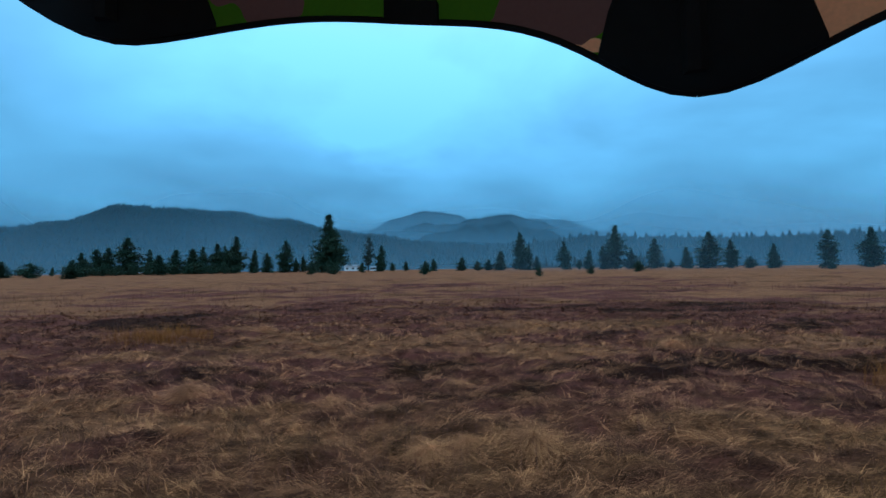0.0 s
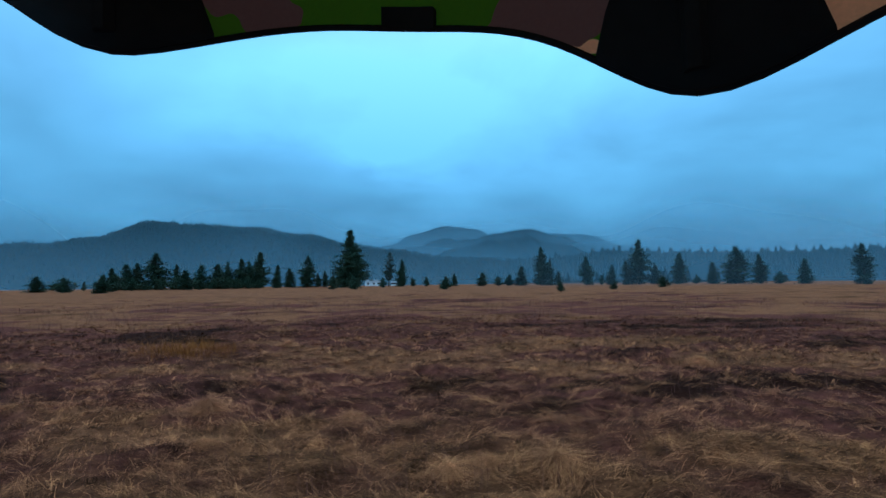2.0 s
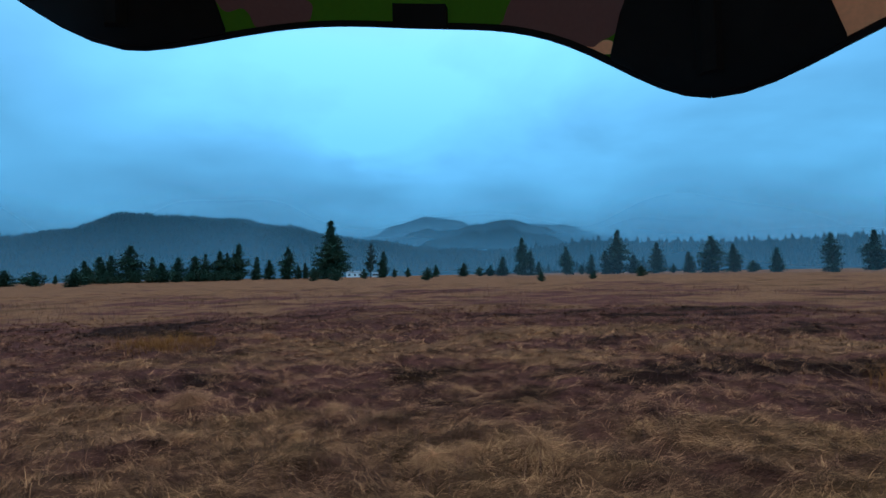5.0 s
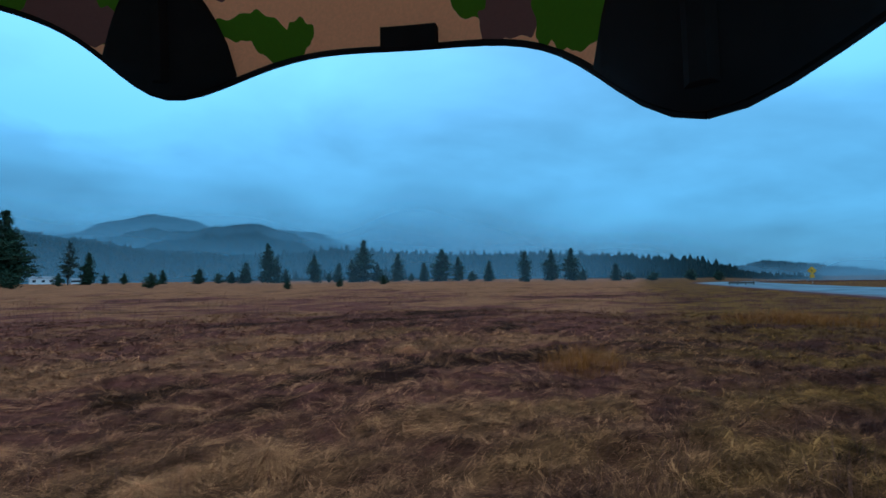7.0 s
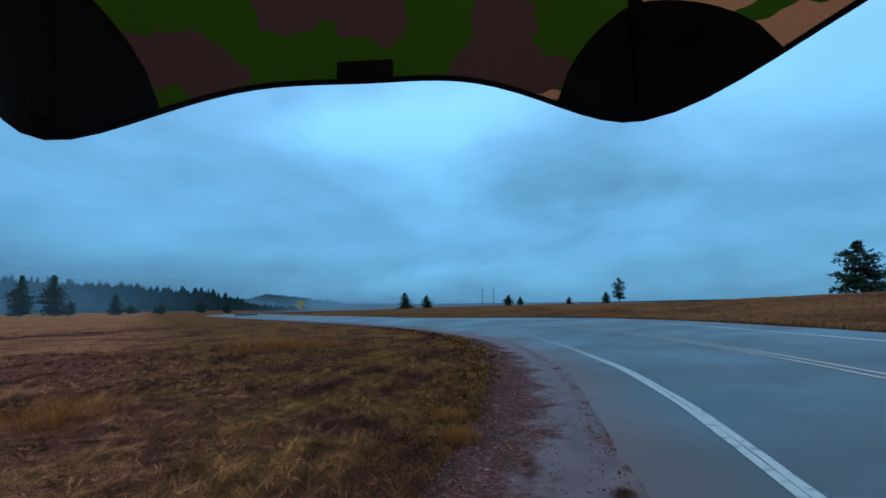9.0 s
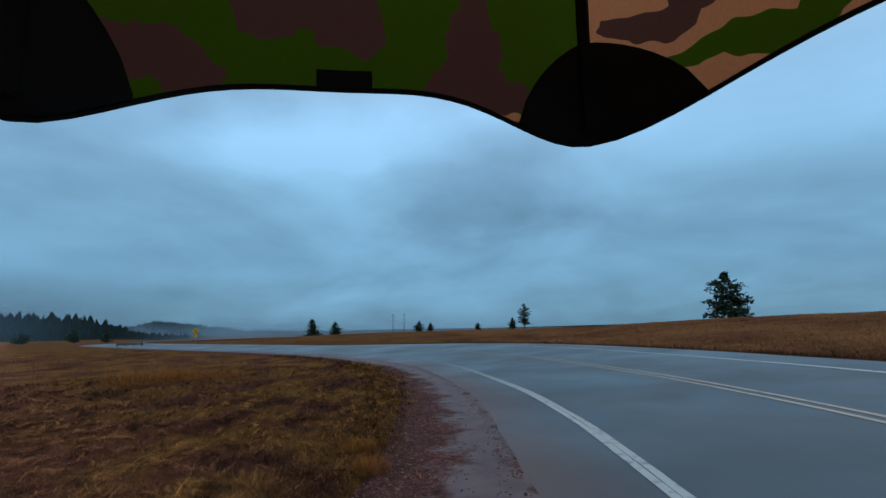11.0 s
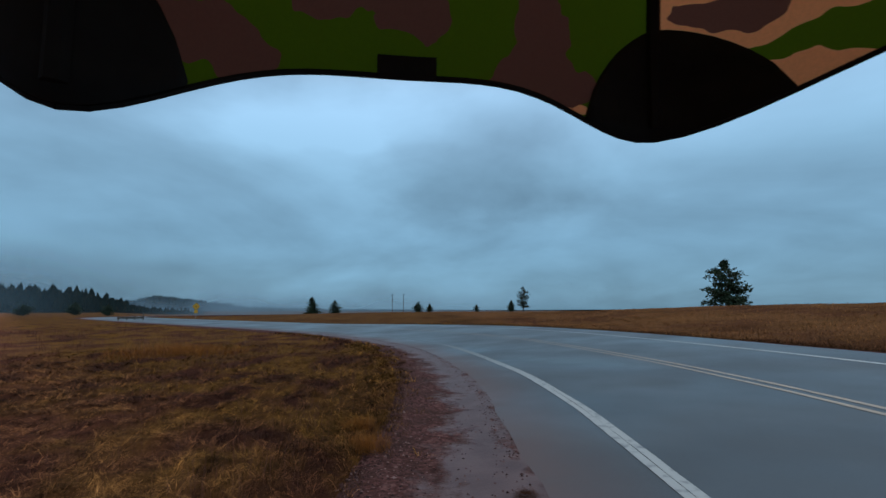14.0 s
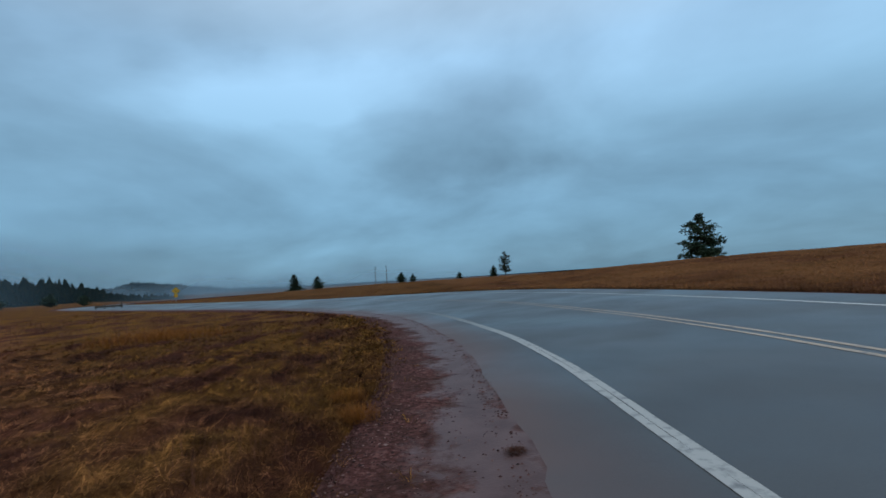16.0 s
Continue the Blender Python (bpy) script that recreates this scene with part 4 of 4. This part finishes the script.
plant_all([(25.2, 230, 3.3, 3.0), (26.7, 223, 8.7, 4.4), (28.7, 213, 13.9, 8.2), (30.8, 203, 10.2, 4.6), (32.4, 196, 3.9, 3.9), (34.4, 189, 7.7, 4.1),
           (38.6, 159, 10.0, 4.0), (41.6, 219, 13.5, 6.4), (43.8, 200, 12.8, 6.4), (45.1, 189, 4.4, 3.3), (48.6, 190, 6.4, 3.9), (49.8, 224, 3.2, 6.0)], "pines along the meadow")
plant_all([(52.4, 201, 3.3, 4.6), (56.1, 216, 4.5, 4.3), (58.6, 195, 3.5, 3.3)], "pines along the meadow")
rng_bush = random.Random(4)
for i in range(13):
    az = -37.5 + i * 1.2 + rng_bush.uniform(-0.2, 0.2)
    plant(SHRUB[i % 3], 3.0, 3.0, az, rng_bush.uniform(205, 226), rng_bush.uniform(2.6, 5.6), rng_bush.uniform(4.0, 6.5), "dark bushy undergrowth below the pines", "bush", "bushes under the pines", az * 53 % 360, "bush")
plant(SPARSE[0], 12.0, 5.0, -8.8, 230, 16.2, 6.4, "thin half-bare pine with open crown", "tree", "", 40)
# pines on the bank beyond the road
plant(OPEN, 8.0, 7.4, 123.4, 100, 8.6, 8.9, "broad bushy ponderosa pine on the grassy bank", "tree", "pines on the bank", 15, sink=0.15)
plant(SPARSE[1], 12.0, 5.0, 102.5, 190, 9.3, 5.2, "thin ragged pine with bare limbs on the bank", "tree", "pines on the bank", 0)
plant(PINES[1], 12.0, 5.2, 101.1, 190, 4.2, 3.4, "small dark pine on the bank", "tree", "pines on the bank", 80)
plant(PINES[0], 12.0, 5.2, 78.1, 170, 6.2, 5.4, "small dark pine on the bank", "tree", "pines on the bank", 10)
plant(PINES[2], 12.0, 5.2, 80.7, 170, 5.0, 4.2, "small dark pine on the bank", "tree", "pines on the bank", 130)
plant(PINES[3], 12.0, 5.2, 90.2, 190, 4.2, 3.8, "small dark pine on the bank", "tree", "pines on the bank", 210)
plant(PINES[4], 12.0, 5.2, 91.6, 190, 3.2, 2.6, "small dark pine on the bank", "tree", "pines on the bank", 70)
plant(TALL[0], 12.0, 4.2, 97.1, 200, 2.9, 2.9, "small dark pine on the bank", "tree", "pines on the bank", 33)

# ---------------------------------------------------------------- sign, poles, house


def road_sign(az, dist):
    x, y = polar(az, dist)
    z = zat(x, y)
    s = thing("road_sign", pose(x, y, z, 0, 0, -az), "yellow diamond warning sign on a steel post beside the bend", "sign")
    bm = bmesh.new()
    box(bm, -0.03, 0.03, 0.0, 0.05, -0.2, 2.75, 0.006)
    part("post", bm, M_STEEL, s)
    bm = bmesh.new()
    box(bm, -0.46, 0.46, -0.008, 0.0, -0.46, 0.46)
    bmesh.ops.bevel(bm, geom=[e for e in bm.edges if abs(e.verts[0].co.y - e.verts[1].co.y) > 0.005], offset=0.05, segments=3, affect="EDGES")
    bmesh.ops.rotate(bm, verts=bm.verts, cent=(0, 0, 0), matrix=Matrix.Rotation(radians(45), 3, "Y"))
    bmesh.ops.translate(bm, verts=bm.verts, vec=(0, 0, 2.2))
    plate = part("diamond_plate", bm, M_SIGN, s)
    bm = bmesh.new()
    box(bm, -0.05, 0.05, -0.013, -0.009, 1.92, 2.22)
    box(bm, -0.18, 0.05, -0.013, -0.009, 2.22, 2.31)
    bmesh.ops.recalc_face_normals(bm, faces=bm.faces)
    part("bend_symbol", bm, M_SIGNBLACK, plate)
    bm = bmesh.new()
    box(bm, -0.30, 0.30, -0.008, 0.0, 1.02, 1.58, 0.003)
    part("lower_plate", bm, M_SIGN, s)


road_sign(66.3, 100)


def guard_rail(az, dist, length):
    """A short low rail at the inside of the far curve."""
    x, y = polar(az, dist)
    g = thing("guard_rail", pose(x, y, zat(x, y), 0, 0, -az), "short dark weathered guard rail beside the far curve", "guard rail")
    bm = bmesh.new()
    box(bm, -length / 2, length / 2, -0.04, 0.04, 0.28, 0.58, 0.03)
    part("beam", bm, M_POLE, g)
    for q in (-0.46, -0.15, 0.15, 0.46):
        bm = bmesh.new()
        box(bm, q * length - 0.08, q * length + 0.08, 0.042, 0.2, -0.3, 0.62, 0.01)
        part("post", bm, M_POLE, g)
    bm = bmesh.new()
    box(bm, 0.44 * length, 0.44 * length + 0.1, -0.12, -0.06, -0.3, 1.25, 0.01)
    part("marker_post", bm, M_POLE, g)


guard_rail(60.6, 92, 3.6)


def utility_pole(az, dist, h):
    x, y = polar(az, dist)
    p = thing("utility_pole", pose(x, y, zat(x, y), 0, 0, -az), "thin weathered wooden utility pole beyond the bank", "pole", "utility poles")
    bm = bmesh.new()
    tube(bm, [(0, 0, -0.5), (0, 0, h * 0.5), (0, 0, h)], [0.16, 0.14, 0.11], 8)
    part("pole", bm, M_POLE, p)
    bm = bmesh.new()
    box(bm, -0.5, 0.5, -0.05, 0.05, h - 0.55, h - 0.42, 0.01)
    part("crossarm", bm, M_POLE, p)
    for q in (-0.42, 0.42):
        bm = bmesh.new()
        tube(bm, [(q, 0, h - 0.42), (q, 0, h - 0.28)], [0.05, 0.035], 6)
        part("insulator", bm, M_STEEL, p)


utility_pole(87.2, 230, 10.3)
utility_pole(88.5, 235, 10.3)


def house(az, dist, w, d, h, label):
    x, y = polar(az, dist)
    o = thing("house", pose(x, y, zat(x, y), 0, 0, -az), label, "house")
    bm = bmesh.new()
    box(bm, -w / 2, w / 2, -d / 2, d / 2, -0.3, h)
    wall = part("wall", bm, M_WALL, o)
    bm = bmesh.new()
    a = [bm.verts.new(v) for v in ((-w / 2 - 0.3, -d / 2 - 0.3, h), (w / 2 + 0.3, -d / 2 - 0.3, h), (w / 2 + 0.3, d / 2 + 0.3, h), (-w / 2 - 0.3, d / 2 + 0.3, h), (-w / 2 - 0.3, 0, h + 1.1), (w / 2 + 0.3, 0, h + 1.1))]
    for f in ((0, 1, 5, 4), (2, 3, 4, 5), (0, 4, 3), (1, 2, 5), (3, 2, 1, 0)):
        bm.faces.new([a[i] for i in f])
    part("roof", bm, M_ROOF, o)
    for q in (-0.32, 0.02, 0.3):
        bm = bmesh.new()
        box(bm, q * w - 0.6, q * w + 0.6, -d / 2 - 0.04, -d / 2 + 0.02, 0.9, 2.0, 0.01)
        part("window", bm, M_GLASS, wall)


house(-10.6, 300, 10.0, 7.0, 2.7, "low white house with grey roof behind the pines")
house(-8.2, 300, 3.6, 4.0, 1.7, "small white shed behind the pines")

# ---------------------------------------------------------------- grass, weeds, gravel


def scatter(n, r0, r1, az0, az1, rng, power):
    """Points over a sector, thinning out with distance."""
    q = rng.random(n)
    e = 2 - power
    r = (r0 ** e + (r1 ** e - r0 ** e) * q) ** (1 / e)
    a = np.radians(rng.uniform(az0, az1, n))
    return r * np.sin(a), r * np.cos(a)


def swirl(x, y):
    """Direction in which the lodged grass lies: mostly along the meadow, one way or the other."""
    return 0.55 * np.sin(x * 0.55 + 1.1 * np.sin(y * 0.4)) + 0.5 * np.cos(y * 0.6 - 0.8 * np.sin(x * 0.35)) + 0.35 * np.sin(x * 1.9 + y * 1.4)


def blades(name, x, y, heading, length, rise, width, mat, label, lift=0.0, tone=None, curl=0.8, joints=3):
    """Bent tapering blades: rise is how steeply each starts; they arch over by curl at each third."""
    n = len(x)
    ground_low = ground_z(x, y, False)
    z = ground_low + lift
    d = np.stack([np.cos(heading), np.sin(heading), np.zeros(n)], 1)
    s = np.stack([-np.sin(heading), np.cos(heading), np.zeros(n)], 1) * (width / 2)[:, None]
    up = np.array([0, 0, 1.0])
    p = [np.stack([x, y, z - 0.01], 1)]
    a = rise
    for _ in range(joints):
        q = p[-1] + d * (length / joints * np.cos(a))[:, None] + up * (length / joints * np.sin(a))[:, None]
        q[:, 2] = np.maximum(q[:, 2], ground_low + 0.008)
        p.append(q)
        a = a - curl * 3 / joints
    pairs = [m for q, k in zip(p[:-1], (1.0, 0.9, 0.65)) for m in (q - s * k, q + s * k)]
    v = np.stack(pairs + [p[-1]], 1).reshape(-1, 3)
    nv = 2 * joints + 1
    o = np.arange(n) * nv
    tri = [t for j in range(joints - 1) for t in ((2 * j, 2 * j + 1, 2 * j + 3), (2 * j, 2 * j + 3, 2 * j + 2))] + [(nv - 3, nv - 2, nv - 1)]
    f = np.concatenate([np.stack([o + i for i in t], 1) for t in tri])
    ob = mesh_np(name, v, f, mat)
    if tone is not None:
        at = ob.data.attributes.new("tone", "FLOAT", "POINT")
        at.data.foreach_set("value", np.repeat(tone, nv).astype(np.float32))
    return tagged(ob, label, "grass", kind="stuff")


def on_grass(x, y, margin=0.0):
    u, _ = nearest(x, y)
    return (u < GRAVEL_IN - margin) | (u > OUT_EDGE + 1.0 + margin)


def clumps(name, count, per, r0, r1, az0, az1, power, spread, length, rise, mop, curl, seed, label, tone_pow=1.0, margin=0.1, heap=0.0, comb=0.5, drawn=1.0, fine=0.00072, turned=0.35, joints=3):
    """Tussocks: blades grouped round centres; mop: share of blades that fall outwards on all sides."""
    rng = np.random.default_rng(seed)
    cx, cy = scatter(count, r0, r1, az0, az1, rng, power)
    keep = on_grass(cx, cy, margin)
    cx, cy = cx[keep], cy[keep]
    n = len(cx) * per
    size = np.repeat(rng.uniform(0.6, 1.3, len(cx)), per)
    tone = np.clip(np.repeat(rng.random(len(cx)) ** tone_pow, per) + rng.normal(0, 0.14, n), 0, 1)
    lie = np.repeat(swirl(cx, cy) + rng.normal(0, turned, len(cx)) + np.pi * (rng.random(len(cx)) < 0.4), per)
    ang = rng.uniform(0, 2 * np.pi, n)
    rad = spread * size * rng.random(n) ** 0.7
    # locks: drawn out along the way they lie
    along, side = rad * np.cos(ang) * drawn, rad * np.sin(ang) / drawn
    X, Y = np.repeat(cx, per) + along * np.cos(lie) - side * np.sin(lie), np.repeat(cy, per) + along * np.sin(lie) + side * np.cos(lie)
    head = np.where(rng.random(n) < mop, lie + ang + rng.normal(0, 0.5, n), lie + rng.normal(0, comb, n))
    r = np.hypot(X, Y)
    tone = 0.42 + (tone - 0.42) * (1 - 0.65 * sstep(r, 9, 22))      # single tufts merge with distance
    blades(name, X, Y, head, size * rng.uniform(length[0], length[1], n), rng.uniform(rise[0], rise[1], n), np.maximum(0.0017, r * fine), M_BLADE, label, heap * size * (1 - 0.6 * rad / (spread * size)), tone, curl, joints)


def grass_near():
    clumps("mop_tussocks", 560, 120, 2.4, 20, -52, 84, 1.25, 0.06, (0.12, 0.30), (-0.5, 0.6), 0.62, 0.4, 5, "arching mop-like tussocks of dry straw grass", 0.6, 0.9, 0.06, fine=0.00045)
    clumps("lodged_grass", 23000, 18, 1.8, 24, -52, 105, 1.25, 0.085, (0.11, 0.28), (0.0, 0.65), 0.15, 0.3, 15, "swathes of lodged dry grass combed flat by rain", 1.2, -0.1, 0.02, 0.3, 1.5, 0.00044, 0.7, 2)
    clumps("straw_wisps", 3400, 24, 2.0, 18, -52, 75, 1.25, 0.06, (0.14, 0.32), (0.05, 0.5), 0.12, 0.35, 17, "pale wisps of bent straw lying over the darker thatch", 0.25, 0.5, 0.05, 0.2, 1.8, 0.00040, 0.6)
    clumps("short_grass", 3000, 11, 1.6, 22, -52, 112, 1.2, 0.16, (0.07, 0.15), (0.2, 0.9), 0.8, 0.3, 16, "short dull grass and forbs between the tussocks", 2.0, -0.15, fine=0.0005, joints=2)


def heap(name, x, y, width, height, count, length, rise, curl, mat, label, seed, outward=0.9, tone=0.9):
    """One clump as a thing of its own."""
    rng = np.random.default_rng(seed)
    a = rng.uniform(0, 2 * np.pi, count)
    q = rng.random(count) ** 0.7
    X, Y = x + width * q * np.cos(a), y + width * q * np.sin(a)
    head = np.where(rng.random(count) < outward, a + rng.normal(0, 0.4, count), rng.uniform(0, 6.28, count))
    r = np.hypot(X, Y)
    ob = blades(name, X, Y, head, rng.uniform(length[0], length[1], count), rng.uniform(rise[0], rise[1], count), np.maximum(0.0018, r * 0.0004), mat, label,
                height * (1 - 0.7 * q), np.clip(rng.normal(tone, 0.12, count), 0, 1), curl)
    del ob["kind"]
    return ob


def standing_clumps():
    for i, (x, y, k) in enumerate(((-3.24, 6.26, 1.1), (-0.09, 4.39, 0.9), (0.85, 4.45, 1.15), (-4.6, 12.7, 1.0), (4.6, 9.7, 1.0), (0.25, 4.65, 0.6), (-1.4, 6.3, 0.8), (-2.6, 5.0, 0.7))):
        tagged(heap("grass_tussock", x, y, 0.10 * k, 0.15 * k, 1300, (0.16 * k, 0.42 * k), (-0.75, 0.3), 0.2, M_BLADE, "mop-like heap of dry straw grass on the meadow", 100 + i, 0.85, 0.95),
               category="tussock", group="straw tussocks")
    for i, (x, y, w, h) in enumerate(((-6.6, 11.5, 1.2, 0.34), (6.5, 6.4, 0.8, 0.45), (6.2, 0.50, 0.26, 0.20), (18.6, 8.6, 2.4, 0.42), (7.2, 0.75, 0.3, 0.16))):
        tagged(heap("amber_grass", x, y, w, 0.0, int(500 + 600 * w), (h * 0.5, h * 1.25), (0.9, 1.5), 0.18, M_AMBER, "upright clump of amber yellow dry grass", 120 + i, 0.4),
               category="grass clump", group="amber grass clumps")
    tagged(heap("weed_tuft", 4.62, -1.05, 0.085, 0.07, 620, (0.05, 0.12), (0.0, 1.2), 0.5, M_TUFT, "small brown weed tuft at the broken pavement edge", 131), category="weed")


def verge_growth():
    """Dark low growth that creeps out over the gravel."""
    rng = np.random.default_rng(31)
    i0 = int(np.argmin(np.hypot(LINE[:, 0], LINE[:, 1])))
    n, per = 1900, 15
    k = np.clip(i0 + (rng.random(n) ** 2.1 * 90).astype(int) - 6, 0, len(LINE) - 1)
    c = LINE[k] + NRM[k] * np.clip(rng.normal(-7.08, 0.33, n), -7.9, -6.0)[:, None] + rng.uniform(-0.25, 0.25, (n, 2))
    m = n * per
    a = rng.uniform(0, 2 * np.pi, m)
    X, Y = np.repeat(c[:, 0], per) + 0.11 * rng.random(m) * np.cos(a), np.repeat(c[:, 1], per) + 0.11 * rng.random(m) * np.sin(a)
    tone = np.clip(np.repeat(rng.random(n) ** 1.6, per) + rng.normal(0, 0.15, m), 0, 1)
    blades("verge_growth", X, Y, a, rng.uniform(0.06, 0.2, m), rng.uniform(0.2, 1.1, m), np.maximum(0.004, np.hypot(X, Y) * 0.0008), M_BLADE, "sparse dark grass creeping over the gravel edge", 0.04, tone, 0.35)


def grass_far():
    clumps("meadow_grass_behind", 900, 18, 1.2, 16, -190, -52, 1.2, 0.2, (0.22, 0.48), (0.1, 0.6), 0.3, 0.2, 26, "dry lodged grass beside the road", 1.0, 0.0)
    clumps("meadow_grass", 6000, 16, 17, 70, -52, 140, 1.45, 0.5, (0.16, 0.32), (0.1, 0.6), 0.15, 0.3, 6, "dry grass over the open meadow", 1.2, 0.2, 0.0, 0.3, 1.6, 0.00030, 0.5, 2)


def bank_grass():
    """Fine standing grass on the bank beyond the road."""
    rng = np.random.default_rng(41)
    i0 = int(np.argmin(np.hypot(LINE[:, 0], LINE[:, 1])))
    n = 60000
    k = np.clip(i0 + (rng.random(n) ** 1.3 * 95).astype(int) - 4, 0, len(LINE) - 1)
    out = 24 * rng.random(n) ** 2.0
    p = LINE[k] + NRM[k] * (OUT_EDGE + 0.85 + out)[:, None] + rng.uniform(-0.3, 0.3, (n, 2))
    r = np.hypot(p[:, 0], p[:, 1])
    tone = np.clip(0.66 + 0.22 * np.sin(p[:, 0] * 0.9) * np.sin(p[:, 1] * 1.1) + rng.normal(0, 0.2, n), 0, 1)
    # old drooping thatch along the foot, its shadow put into a darker tone
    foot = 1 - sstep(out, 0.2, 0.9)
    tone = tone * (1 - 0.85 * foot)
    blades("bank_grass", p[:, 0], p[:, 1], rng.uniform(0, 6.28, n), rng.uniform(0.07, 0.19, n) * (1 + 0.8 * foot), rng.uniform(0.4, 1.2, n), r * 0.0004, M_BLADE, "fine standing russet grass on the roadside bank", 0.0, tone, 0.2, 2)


def weeds():
    rng = np.random.default_rng(7)
    cx, cy = scatter(1300, 3.5, 45, -52, 105, rng, 1.1)
    keep = on_grass(cx, cy, 0.4)
    cx, cy = cx[keep], cy[keep]
    per = 16
    n = len(cx) * per
    x, y = np.repeat(cx, per) + rng.normal(0, 0.28, n), np.repeat(cy, per) + rng.normal(0, 0.28, n)
    r = np.hypot(x, y)
    blades("weed_stalks", x, y, rng.uniform(0, 6.28, n), rng.uniform(0.18, 0.42, n), rng.uniform(1.2, 1.5, n), np.maximum(0.0022, r * 0.0003), M_STALK, "thin upright reddish dead weed stalks", 0.0, None, 0.1)


grass_near()
verge_growth()
standing_clumps()
grass_far()
bank_grass()
weeds()


def mat_stones():
    m, nt, b = material("gravel_stones", 0.8, 0.2)
    isl = nt.nodes.new("ShaderNodeNewGeometry").outputs["Random Per Island"]
    c = ramp_node(nt, isl, [(0.0, (0.020, 0.009, 0.008)), (0.5, (0.080, 0.032, 0.027)), (0.85, (0.16, 0.072, 0.062)), (1.0, (0.27, 0.17, 0.15))])
    nt.links.new(c, b.inputs["Base Color"])
    return m


def gravel_stones():
    rng = np.random.default_rng(9)
    n = 20000
    i0 = int(np.argmin(np.hypot(LINE[:, 0], LINE[:, 1])))
    k = np.clip(i0 + (rng.random(n) ** 2.0 * 56).astype(int) - 1, 0, len(LINE) - 2)
    t = rng.random(n)
    u = np.where(rng.random(n) < 0.95, rng.normal(-6.55, 0.42, n), rng.normal(-5.05, 0.09, n))
    u = np.where(rng.random(n) < 0.015, rng.uniform(-6.2, -4.9, n), u)
    u = np.clip(u, -7.6, -4.93)
    p = LINE[k] + (LINE[k + 1] - LINE[k]) * t[:, None] + NRM[k] * u[:, None]
    z = road_z(LINE[k], u) + np.interp(u, [-7.15, -6.5, -6.1, -5.7, -5.3, -5.0], [0.04, 0.085, 0.04, 0.005, 0.004, 0.0])
    s = rng.uniform(0.005, 0.016, n) * np.where(rng.random(n) < 0.05, 1.9, 1.0)
    oct_ = np.array([(1, 0, 0), (-1, 0, 0), (0, 1, 0), (0, -1, 0), (0, 0, 0.7), (0, 0, -0.7)])
    v = np.column_stack([p, z])[:, None, :] + (oct_[None] * rng.uniform(0.6, 1.3, (n, 6, 1))) * s[:, None, None]
    tri = np.array([(0, 2, 4), (2, 1, 4), (1, 3, 4), (3, 0, 4), (2, 0, 5), (1, 2, 5), (3, 1, 5), (0, 3, 5)])
    f = (np.arange(n)[:, None, None] * 6 + tri[None]).reshape(-1, 3)
    ob = mesh_np("gravel", v.reshape(-1, 3), f, mat_stones())
    tagged(ob, "loose wet reddish gravel stones on the shoulder", "gravel", kind="stuff")


gravel_stones()
